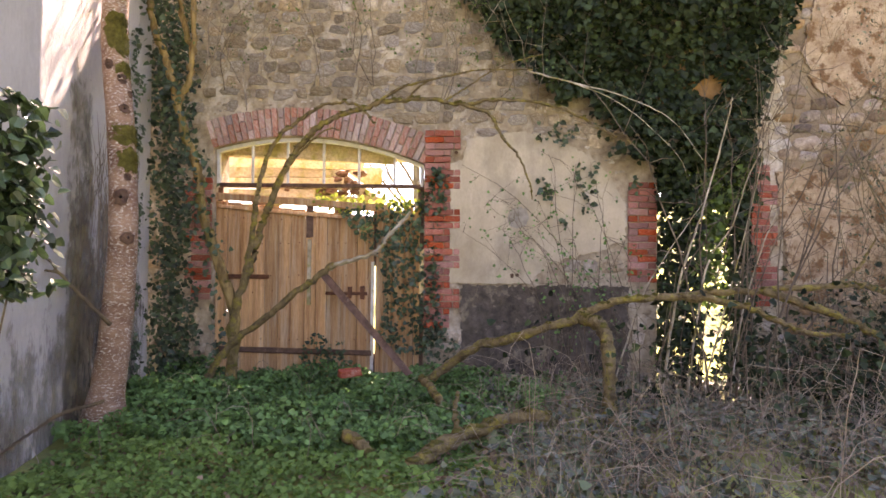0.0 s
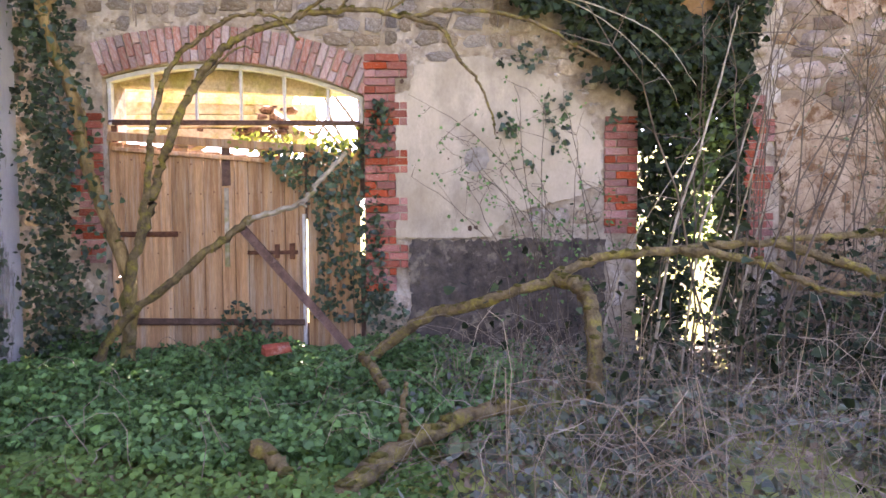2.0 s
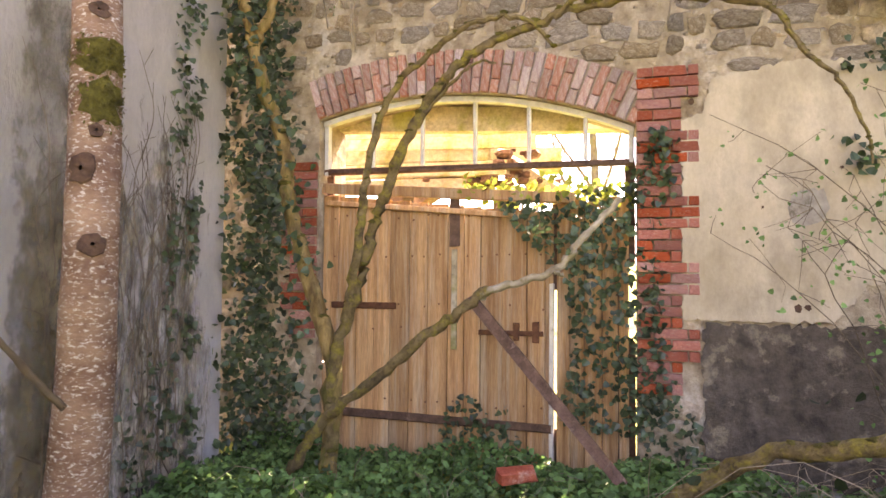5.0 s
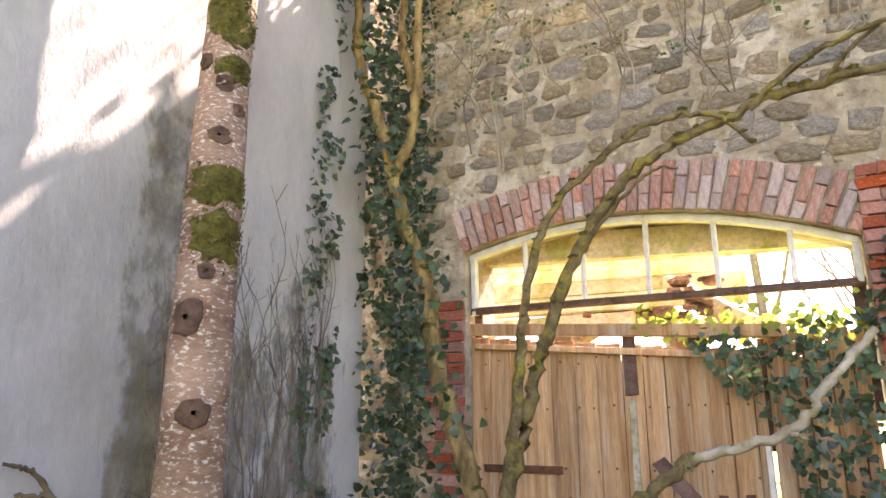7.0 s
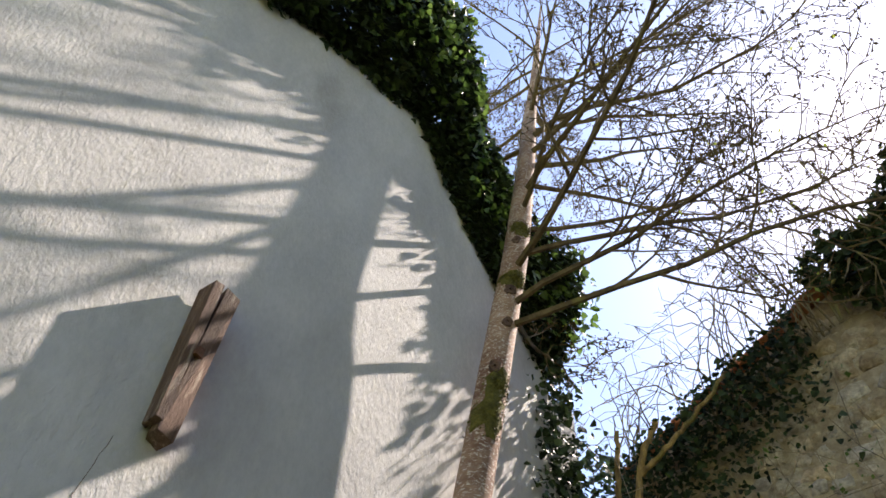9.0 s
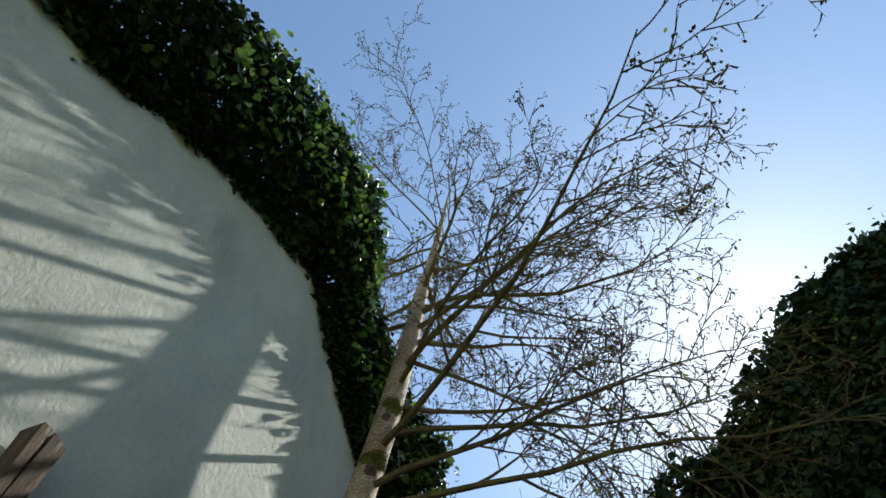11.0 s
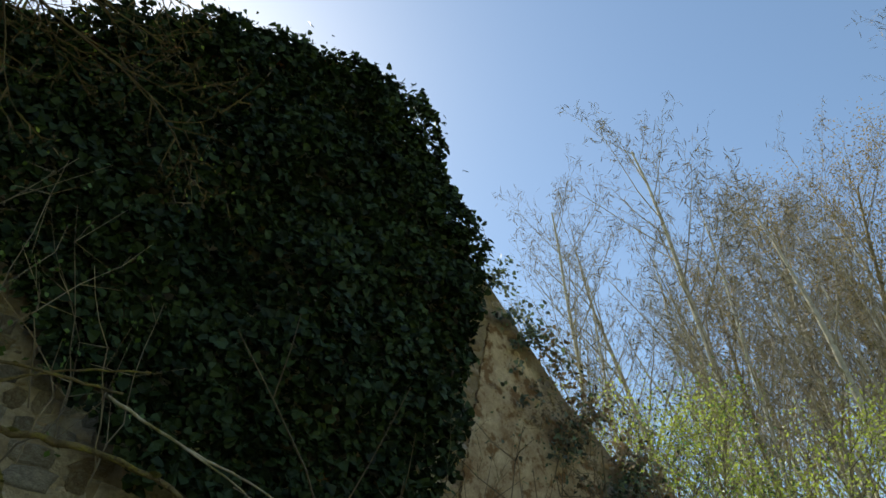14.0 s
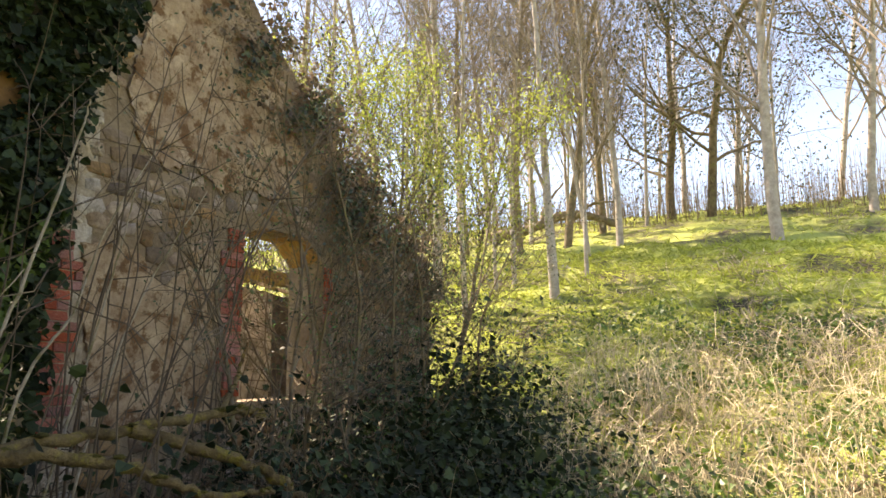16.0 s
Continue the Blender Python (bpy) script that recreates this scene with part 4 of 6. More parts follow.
for z, tall, ang, half in ((2.10, 0.09, -0.4, 1.0), (2.29, 0.07, -0.7, 1.3), (2.82, 0.06, -0.3, 0.7), (3.08, 0.11, -0.4, 1.1), (3.22, 0.07, -0.8, 1.0), (4.35, 0.12, -0.5, 1.2), (4.6, 0.1, -0.2, 0.9), (5.7, 0.08, -0.4, 1.3), (6.4, 0.08, -0.5, 1.0)):
    b = sleeve(z, tall * 1.25, ang, half, 0.006, 0.2)
    k = 700
    zz, aa = z + np.clip(rng.normal(0, 0.5, k), -1.3, 1.3) * tall * 1.1, ang + np.clip(rng.normal(0, 0.5, k), -1.3, 1.3) * half
    pr = [trunk_at(q) for q in zz]
    out = np.stack([np.cos(aa), np.sin(aa), np.zeros(k)], 1)
    at = np.array([p for p, r in pr]) + out * (np.array([r for p, r in pr]) + 0.003)[:, None]
    at[:, 2] = zz
    leaves(b, at, out, 0.016, 0.7, 0.5, False)
    part("moss_patch", b, MOSS, bole, "", False)

crown, tips = Buf(), []
cfg = dict(steps=11, wig=0.085, up=0.02, taper=0.16, kids=(0, 13, 6, 3), first=0.14, angle=0.8, ratio=0.42, thin=0.50, fine=0.0066)
for i in range(36):
    z = 5.25 + 7.6 * i / 36
    p, r = trunk_at(z)
    if i % 3 == 2:
        a = radians(150) + rng.uniform(-1.0, 0.9)
    elif z < 8.6:
        a = radians(25) + (-1) ** i * rng.uniform(0.05, 1.0)
    else:
        a = 2.4 * i + rng.uniform(-0.4, 0.4)
    d = np.array((math.cos(a), math.sin(a), rng.uniform(0.0, 0.42) if z > 6 else rng.uniform(-0.1, 0.2)))
    reach = rng.uniform(2.5, 3.6) * (1 - 0.3 * (z - 5.2) / 8) * (0.75 if math.cos(a) < -0.2 else 1)
    grow((crown, crown), tips, p, unit(d), reach, min(rng.uniform(0.024, 0.034), r * 0.42), 1, 4, cfg)
limbs = on_tree("crown", crown, CROWN_BARK, "brown bare branches and budding twigs", False)
bud = Buf()
tip = np.array(tips)
leaves(bud, np.repeat(tip[::2], 3, 0) + rng.normal(0, 0.012, (len(tip[::2]) * 3, 3)), (0, 0, 1), 0.030, 1.5, 0.6, False)
tagged(part("bud_spray", bud, CROWN_BARK, limbs, "swelling brown buds in clusters", False), kind="stuff")
fresh = Buf()
low_tip = tip[tip[:, 2] < np.quantile(tip[:, 2], 0.15)]
pick = low_tip[rng.integers(0, len(low_tip), 320)]
leaves(fresh, pick + rng.normal(0, 0.05, pick.shape), (0, 0, 1), 0.032, 1.3, 0.6, False)
tagged(part("fresh_leaves", fresh, SPRING, limbs, "first yellow-green leaves", False), kind="stuff")

# ---- stems over the gate ----


def stem_thing(name, label, runs, m, category="stem", moss=None):
    at = Vector(runs[0][0][0])
    holder = tagged(empty(name, at), label, category)
    for k, (pts, r0, r1, *own) in enumerate(runs):
        b = Buf()
        n = max(12, len(pts) * 7)
        c = curve_pts(pts, n)
        c[1:-1] += rng.normal(0, min(r0 * 0.22, 0.008), (n - 2, 3))
        tube(b, c, np.linspace(r0, r1, n) * (1 + 0.05 * np.sin(np.arange(n) * 1.3)), 9, 0.16 if m is STEM_BARK else 0.12)
        ob = part("trunk" if k == 0 else "branch", b, own[0] if own else m, holder, "", True)
        ob.location = -at
        if moss and r0 > 0.015:
            mb = Buf()
            for i in range(n):
                if rng.random() < moss:
                    blob(mb, c[i] + np.array((0, -0.2, 0.75)) * np.interp(i, (0, n), (r0, r1)), r0 * 0.7, r0 * 0.7, r0 * 0.35, 6, 4, 0.35)
            if mb.n:
                tagged(part("moss_patch", mb, MOSS, ob, "", True), kind="stuff")
    return holder


stem_thing("arching_shrub", "mossy twin-stemmed shrub arching across the gate arch", [
    ([(-2.47, 7.1, 0.0), (-2.46, 7.1, 0.4), (-2.44, 7.1, 0.86), (-2.28, 7.1, 1.33), (-2.18, 7.1, 1.72), (-2.08, 7.1, 1.99), (-1.92, 7.1, 2.32), (-1.72, 7.1, 2.6), (-1.53, 7.1, 2.75), (-1.26, 7.1, 2.85), (-0.91, 7.08, 2.94), (-0.48, 7.05, 2.95), (-0.16, 7.0, 2.89), (0.19, 6.95, 2.93), (0.7, 6.9, 2.85), (1.3, 6.9, 2.55)], 0.045, 0.012),
    ([(-2.36, 7.08, 1.1), (-2.30, 7.06, 1.4), (-2.24, 7.05, 1.8), (-2.20, 7.05, 2.12), (-2.05, 7.05, 2.52), (-1.78, 7.05, 2.77), (-1.53, 7.05, 2.91), (-1.22, 7.05, 2.91), (-1.05, 7.05, 2.72)], 0.032, 0.010),
    ([(-0.16, 7.0, 2.89), (0.10, 6.98, 2.78), (0.22, 6.95, 2.55), (0.36, 6.9, 2.38), (0.48, 6.88, 2.10), (0.50, 6.88, 1.95)], 0.02, 0.005),
    ([(-1.05, 7.08, 2.90), (-0.80, 7.0, 3.05), (-0.45, 6.95, 3.13), (0.0, 6.9, 3.2), (0.5, 6.9, 3.2)], 0.016, 0.006),
    ([(-0.75, 7.07, 2.94), (-0.62, 7.0, 3.05), (-0.5, 7.0, 3.13)], 0.012, 0.008),
    ([(-1.9, 7.1, 2.34), (-1.66, 7.05, 2.56), (-1.5, 7.02, 2.66), (-1.38, 7.0, 2.64)], 0.012, 0.006),
    ([(-0.35, 7.05, 2.94), (-0.1, 7.0, 3.08), (0.2, 6.95, 3.25), (0.6, 6.9, 3.35)], 0.011, 0.004),
], MOSSY, "shrub", 0.35)
stem_thing("climbing_vine", "flaking golden-brown ivy trunk climbing the inner corner", [
    ([(-2.50, 7.12, 0.0), (-2.47, 7.13, 0.8), (-2.64, 7.15, 1.3), (-2.82, 7.18, 1.81), (-2.88, 7.2, 2.21), (-3.01, 7.15, 2.64), (-3.11, 7.1, 3.05), (-3.22, 7.1, 3.41), (-3.37, 7.1, 3.83), (-3.4, 7.12, 4.5)], 0.058, 0.026),
    ([(-3.09, 7.12, 2.95), (-2.98, 7.15, 3.2), (-2.96, 7.2, 3.6), (-2.98, 7.25, 4.2), (-2.9, 7.3, 4.9), (-2.75, 7.4, 5.3)], 0.035, 0.02),
    ([(-3.0, 7.3, 3.5), (-3.14, 7.3, 4.0), (-3.15, 7.35, 4.8), (-3.1, 7.4, 5.4)], 0.03, 0.018),
    ([(-2.90, 7.3, 4.85), (-2.6, 7.4, 5.1), (-2.3, 7.6, 5.5), (-2.1, 7.8, 5.9)], 0.022, 0.012),
], STEM_BARK, "vine", 0.12)
# mossy lower run; the upper run's lit patch is put into its pale colour
stem_thing("fallen_branch", "dead branch leaning across the gate, upper run coloured pale as lit", [
    ([(-2.75, 7.1, 0.12), (-2.5, 7.05, 0.48), (-2.09, 7.0, 0.79), (-1.69, 7.0, 1.12), (-1.42, 7.0, 1.31)], 0.036, 0.030, MOSSY),
    ([(-1.46, 7.0, 1.28), (-1.40, 7.0, 1.32), (-1.04, 7.0, 1.43), (-0.88, 7.05, 1.62), (-0.68, 7.1, 1.84)], 0.026, 0.017),
    ([(-1.06, 7.0, 1.43), (-0.98, 6.97, 1.40)], 0.015, 0.008)], BLEACHED_AND_LIT, "branch", 0.1)
stem_thing("mossy_limb", "long mossy limb lying low across the brambles", [
    ([(-0.5, 6.9, 0.2), (-0.05, 6.7, 0.55), (0.40, 6.4, 0.72), (0.84, 6.3, 0.88), (1.15, 6.3, 1.02), (1.64, 6.3, 1.08), (2.47, 6.3, 1.14), (3.15, 6.3, 1.18), (3.5, 6.4, 1.12)], 0.045, 0.022),
    ([(0.88, 6.3, 0.89), (1.02, 6.1, 0.82), (1.06, 5.95, 0.62), (1.05, 5.85, 0.30), (1.04, 5.8, 0.05)], 0.055, 0.05),
    ([(1.75, 6.3, 1.08), (2.2, 6.1, 1.0), (2.5, 5.9, 0.85), (2.9, 5.8, 0.80)], 0.035, 0.012),
    ([(2.4, 6.28, 1.13), (3.0, 6.0, 0.9), (3.3, 5.9, 0.6), (3.45, 5.85, 0.3)], 0.035, 0.02),
    ([(3.0, 6.3, 1.17), (3.3, 6.5, 1.35), (3.5, 6.6, 1.6)], 0.02, 0.008)], MOSSY, "branch", 0.4)
stem_thing("dead_branch", "thin dead branch propped on the grey wall", [
    ([(-2.72, 5.30, 0.86), (-2.92, 5.2, 1.10), (-3.04, 5.16, 1.24), (-3.08, 5.06, 1.26)], 0.016, 0.008),
    ([(-3.04, 5.16, 1.24), (-3.07, 5.1, 1.33), (-3.06, 5.0, 1.36)], 0.011, 0.005)], CROWN_BARK, "branch")
stem_thing("low_dead_branch", "thin dark dead branch lying along the grey wall's foot", [
    ([(-2.80, 5.36, 0.28), (-2.95, 5.1, 0.24), (-3.0, 4.8, 0.16), (-2.96, 4.4, 0.10), (-2.9, 4.0, 0.05)], 0.014, 0.007)], CROWN_BARK, "branch")
stem_thing("fallen_log", "mossy rotten log lying among the brambles", [
    ([(-0.42, 4.48, 0.06), (-0.22, 4.75, 0.17), (0.05, 5.05, 0.22), (0.30, 5.22, 0.26), (0.52, 5.36, 0.24)], 0.055, 0.038),
    ([(-0.10, 4.9, 0.2), (-0.14, 4.98, 0.34), (-0.12, 5.06, 0.46)], 0.022, 0.012)], MOSSY, "log", 0.25)
stem_thing("rotten_stub", "short rotten branch end poking from the herbs", [
    ([(-0.86, 4.88, 0.20), (-0.72, 4.72, 0.17), (-0.58, 4.58, 0.08)], 0.042, 0.03)], MOSSY, "branch", 0.2)
stem_thing("broken_bough", "mossy broken bough lying at the nettles' edge", [
    ([(-0.50, 6.45, 0.32), (-0.40, 6.2, 0.28), (-0.28, 5.85, 0.2), (-0.18, 5.5, 0.12)], 0.03, 0.04)], MOSSY, "branch", 0.35)
stem_thing("bramble_bush", "long pale bramble canes arching before the ivy", [
    ([(0.45, 7.0, 3.22), (0.99, 7.2, 3.13), (1.37, 7.2, 3.03), (1.87, 7.2, 2.79), (2.19, 7.2, 2.38)], 0.009, 0.003),
    ([(0.9, 7.18, 3.15), (1.28, 7.2, 3.0), (1.584, 7.2, 2.789), (1.945, 7.2, 2.43), (2.05, 7.2, 2.2)], 0.006, 0.002)], BLEACHED_AND_LIT, "brambles")
stem_thing("bare_stemmed_shrub", "pale bare shrub stems leaning before the doorway", [
    ([(1.62, 6.6, 0.0), (1.79, 6.6, 1.14), (2.01, 6.6, 1.86), (2.21, 6.6, 2.61), (2.26, 6.6, 2.85)], 0.012, 0.004),
    ([(1.85, 6.6, 0.0), (2.02, 6.6, 1.26), (2.26, 6.6, 1.7), (2.42, 6.6, 2.18), (2.75, 6.6, 2.8)], 0.010, 0.003),
    ([(1.15, 6.6, 0.0), (1.35, 6.6, 0.7), (1.49, 6.6, 1.1), (1.65, 6.6, 1.38), (2.0, 6.6, 1.9)], 0.009, 0.003),
    ([(1.9, 6.5, 0.0), (2.15, 6.5, 0.9), (2.4, 6.5, 1.9), (2.5, 6.5, 2.4)], 0.009, 0.003),
    ([(2.2, 6.55, 0.0), (2.35, 6.55, 1.0), (2.62, 6.55, 1.8), (3.0, 6.5, 2.5)], 0.009, 0.003)], BLEACHED_AND_LIT, "shrub")

# ---- ivy ----


def ivy_on_gable(poly, count, thick, size):
    poly = np.array(poly)
    lo, hi = poly.min(0), poly.max(0)
    p = rng.uniform(lo, hi, (count * 3, 2))
    p = p[inside(poly, p[:, 0], p[:, 1])][:count]
    lump = np.array([noise.noise((x * 1.3, z * 1.3, 2)) + 0.5 * noise.noise((x * 4, z * 4, 7)) for x, z in p])
    depth = thick * np.clip(0.55 + 0.8 * lump, 0.12, 1.4) * rng.uniform(0.25, 1, len(p)) ** 0.5
    return np.stack([p[:, 0], WALL_Y - 0.03 - depth, p[:, 1]], 1)


GABLE_IVY = [(-1.5, 6.2), (-0.9, 5.5), (-0.4, 4.5), (0.2, 3.75), (0.75, 3.2), (1.2, 2.7), (1.65, 2.5), (2.0, 2.35), (2.8, 2.45), (2.95, 2.65), (3.08, 3.3), (3.36, 4.1), (3.58, 4.9), (3.78, 5.8), (3.82, 6.3), (3.5, 7.0), (3.3, 7.7), (2.9, 8.25), (2.3, 8.35), (1.5, 8.15), (0.6, 7.8), (0.1, 7.3), (-0.4, 6.8), (-1.0, 6.4)]
b = Buf()
p = ivy_on_gable(GABLE_IVY, 33000, 0.42, 0.07)
# ragged: thinner towards the low rim and torn away in one place
low = np.interp(p[:, 0], [-1.5, -0.4, 0.75, 1.65, 2.0, 2.9, 3.3, 3.8], [6.2, 4.5, 3.2, 2.5, 2.35, 2.45, 3.6, 5.8])
thin_out = np.array([noise.noise((q[0] * 2.3, 4, q[2] * 2.3)) + 0.6 * noise.noise((q[0] * 6, 4, q[2] * 6)) for q in p])
bald = ((p[:, 0] - 2.42) / 0.24) ** 2 + ((p[:, 2] - 3.28) / 0.13) ** 2
p = p[(thin_out > -0.12 - np.maximum(p[:, 2] - low, -0.1) * 1.6) & (bald + thin_out * 1.2 + rng.uniform(-0.5, 0.5, len(p)) > 0.75)]
leaves(b, p, (0, -1, 0.5), 0.075, 0.75)
# the overgrown crest, on top of and behind the wall head
CREST = [(-1.2, 6.35), (-0.5, 6.85), (0.0, 7.45), (0.45, 8.0), (1.0, 8.1), (1.5, 8.35), (2.1, 8.52), (2.7, 8.45), (3.1, 8.05), (3.35, 7.5), (3.45, 7.0), (3.9, 6.3)]
cx = rng.uniform(-1.2, 3.9, 9000)
top = np.interp(cx, *np.array(CREST).T) + np.array([0.12 * noise.noise((x * 2.2, 0.3, 5)) + 0.1 * noise.noise((x * 7, 0.3, 5)) for x in cx])
wall_top = np.interp(cx, roof_x, roof_z)
zc = wall_top - 0.2 + (top - wall_top + 0.2) * rng.uniform(0, 1, 9000) ** 0.75
leaves(b, np.stack([cx, 8.28 + rng.normal(0, 0.18, 9000), zc], 1), (0, -0.4, 1), 0.075, 0.9)
stuff("gable_ivy", b, IVY_DEEP_SHADE, "dense dark ivy smothering the gable's peak", "ivy")
b = Buf()
cx = rng.uniform(-1.0, 3.8, 2200)
top = np.interp(cx, *np.array(CREST).T) + np.array([0.12 * noise.noise((x * 2.2, 0.3, 5)) + 0.1 * noise.noise((x * 7, 0.3, 5)) for x in cx])
leaves(b, np.stack([cx, 8.22 + rng.normal(0, 0.15, 2200), top + rng.normal(-0.02, 0.035, 2200)], 1), (0, 0, 1), 0.06, 1.2)
stuff("ivy_crest_shoots", b, IVY_DEEP_SHADE, "backlit dark ivy shoots along the crest", "ivy")
b = Buf()
leaves(b, ivy_on_gable([(1.95, 2.5), (2.95, 2.5), (2.75, 2.1), (2.6, 1.7), (2.55, 1.2), (2.35, 1.1), (2.3, 1.8), (2.1, 2.1)], 900, 0.3, 0.06), (0, -1, 0.4), 0.06, 0.9)
p = np.stack([rng.normal(2.45, 0.12, 900), rng.uniform(7.75, 8.25, 900), rng.uniform(0.9, 2.5, 900)], 1)
leaves(b, p, (0, -1, 0.4), 0.055, 1.0)
# brighter leaf tone paints the light coming through the doorway
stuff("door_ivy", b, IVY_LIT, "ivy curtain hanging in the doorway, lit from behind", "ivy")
b = Buf()
for x0, x1, n in ((1.95, 2.36, 1900), (2.70, 2.93, 1000)):
    p = np.stack([rng.uniform(x0, x1, n), rng.uniform(7.7, 8.3, n), rng.uniform(0.0, 2.5, n)], 1)
    leaves(b, p, (0, -1, 0.4), 0.075, 0.7)
p = np.stack([rng.uniform(1.9, 3.0, 900), rng.uniform(7.7, 8.2, 900), rng.uniform(2.0, 2.6, 900)], 1)
leaves(b, p, (0, -1, 0.4), 0.07, 0.7)
# deep-shade leaf tone keeps the doorway's sides dark
stuff("doorway_ivy", b, IVY_DEEP_SHADE, "dark ivy choking both sides of the doorway", "ivy")
# on the gate
b = Buf()
leaves(b, ivy_on_gable([(-1.6, 1.95), (-1.45, 1.75), (-1.25, 1.55), (-1.1, 1.35), (-1.05, 0.9), (-1.15, 0.4), (-0.8, 0.3), (-0.4, 0.4), (-0.45, 1.2), (-0.42, 2.0), (-0.34, 2.3), (-0.5, 2.42), (-0.68, 2.05), (-1.0, 1.98)], 1150, 0.10, 0.06) + np.array((0, 0.05, 0)), (0, -1, 0.4), 0.05, 0.65)
leaves(b, ivy_on_gable([(-0.68, 1.9), (-0.36, 1.9), (-0.42, 2.42), (-0.60, 2.3)], 80, 0.12, 0.06), (0, -1, 0.4), 0.05, 0.7)
leaves(b, ivy_on_gable([(-2.05, 0.0), (-1.98, 0.42), (-1.8, 0.55), (-1.62, 0.42), (-1.5, 0.5), (-1.4, 0.25), (-1.35, 0.0)], 170, 0.10, 0.05) + np.array((0, 0.03, 0)), (0, -1, 0.4), 0.045, 0.7)
leaves(b, ivy_on_gable([(-0.62, 0.0), (-0.2, 0.0), (-0.24, 0.5), (-0.4, 0.75), (-0.6, 0.6)], 160, 0.10, 0.05), (0, -1, 0.4), 0.045, 0.7)
stuff("gate_ivy", b, IVY_NEAR, "ivy spreading over the gate's narrow leaf", "ivy")
b = Buf()
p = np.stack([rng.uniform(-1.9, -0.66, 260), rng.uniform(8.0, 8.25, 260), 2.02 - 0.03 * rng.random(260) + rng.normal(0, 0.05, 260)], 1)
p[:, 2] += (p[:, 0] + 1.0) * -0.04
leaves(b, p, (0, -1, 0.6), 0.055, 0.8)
# yellow-green spring colour puts the backlight into these ivy leaves
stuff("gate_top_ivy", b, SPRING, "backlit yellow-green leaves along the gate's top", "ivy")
# in the corner and up the house wall
b = Buf()
zz = rng.uniform(0.1, 5.5, 5000)
p = np.stack([-3.33 - 0.02 * zz + rng.normal(0, 0.11, 5000), rng.uniform(7.3, 7.97, 5000), zz], 1)
p = p[np.array([noise.noise((q[0] * 4, q[1] * 3, q[2] * 2.0)) > -0.2 for q in p])]
leaves(b, p, (0.5, -1, 0.4), 0.052, 0.8)
p = on_west(6.95 - abs(rng.normal(0, 0.13, 1000)), rng.uniform(0.0, 5.6, 1000), 0.0) + np.array((OUT[0], OUT[1], 0)) * rng.uniform(0.01, 0.07, 1000)[:, None]
keep = np.array([noise.noise((q[1] * 5, q[2] * 2.2, 3)) > -0.05 for q in p])
leaves(b, p[keep], (1, -0.3, 0.4), 0.042, 0.5)
for run in ([(-2.55, 7.1, 0.3), (-2.64, 7.12, 1.3), (-2.82, 7.15, 1.81), (-2.88, 7.15, 2.21), (-3.01, 7.1, 2.64), (-3.11, 7.05, 3.05), (-3.22, 7.05, 3.41), (-3.4, 7.1, 4.4)],):
    c = curve_pts(run, 330)
    leaves(b, c + rng.normal(0, 0.075, c.shape) + np.array((-0.03, 0.03, 0)), (0.3, -1, 0.3), 0.055, 0.6)
for y0, z0, z1 in ((6.25, 0.2, 0.75), (6.45, 0.1, 1.0), (6.62, 0.3, 1.7), (6.68, 1.5, 2.6), (6.72, 2.6, 3.6)):
    k = int(70 * (z1 - z0))
    p = on_west(y0 + rng.normal(0, 0.05, k), z0 + (z1 - z0) * rng.uniform(0, 1, k) ** 1.6, 0.0) + np.array((OUT[0], OUT[1], 0)) * rng.uniform(0.01, 0.05, k)[:, None]
    leaves(b, p, (1, -0.3, 0.4), 0.036, 0.7)
stuff("corner_ivy", b, IVY_NEAR, "dark ivy filling the corner between the walls", "ivy")
b = Buf()
p = np.stack([rng.uniform(-3.4, -1.6, 2600), rng.uniform(7.6, 7.95, 2600), np.zeros(2600)], 1)
p[:, 2] = np.interp(p[:, 0], roof_x, roof_z) - 0.10 - abs(rng.normal(0, 0.40, 2600))
leaves(b, p, (0.2, -1, 0.5), 0.048, 0.8)
stuff("verge_ivy", b, IVY_DEEP_SHADE, "ivy under the clay verge", "ivy")
# over the house wall's head
edge_y, edge_z = [-3, 1.0, 2.8, 3.2, 4.0, 4.9, 5.3, 5.7, 6.3, 6.95], [5.2, 5.3, 6.2, 6.55, 7.15, 7.5, 7.25, 6.8, 6.3, 5.9]
b = Buf()
n = 27000
y = rng.uniform(1.5, 7.1, n)
low_z = np.interp(y, edge_y, edge_z) + np.array([0.16 * noise.noise((q * 2.3, 1, 9)) for q in y])
z = low_z + rng.uniform(0, 1, n) ** 1.2 * np.interp(y, [4.8, 5.6, 6.3, 7.0], [1.5, 1.5, 1.6, 1.5]) + rng.normal(0, 0.06, n)
off = np.clip((z - low_z) * 0.8, 0.03, 0.62) * np.interp(y, [4.8, 5.3, 5.7, 6.6, 7.0], [1.0, 0.75, 0.35, 0.35, 0.7]) * rng.uniform(0.2, 1.0, n)
leaves(b, on_west(y, z, 0.0) + np.array((OUT[0], OUT[1], 0)) * off[:, None], (1, -0.1, 0.5), 0.075, 0.7)
leaves(b, on_west(rng.uniform(6.75, 7.3, 900), rng.uniform(4.4, 6.0, 900), 0.0) + rng.normal(0, 0.10, (900, 3)), (1, 0, 0.5), 0.06, 0.9)
stuff("wall_head_ivy", b, IVY_DEEP_SHADE, "heavy ivy overhanging the house wall's head", "ivy")
b = Buf()
n = 2600
y = rng.uniform(3.0, 7.2, n)
z = np.interp(y, edge_y, edge_z) + rng.uniform(0.15, 1, n) * np.interp(y, [4.8, 5.6, 6.3, 7.0], [1.6, 1.6, 1.6, 1.5])
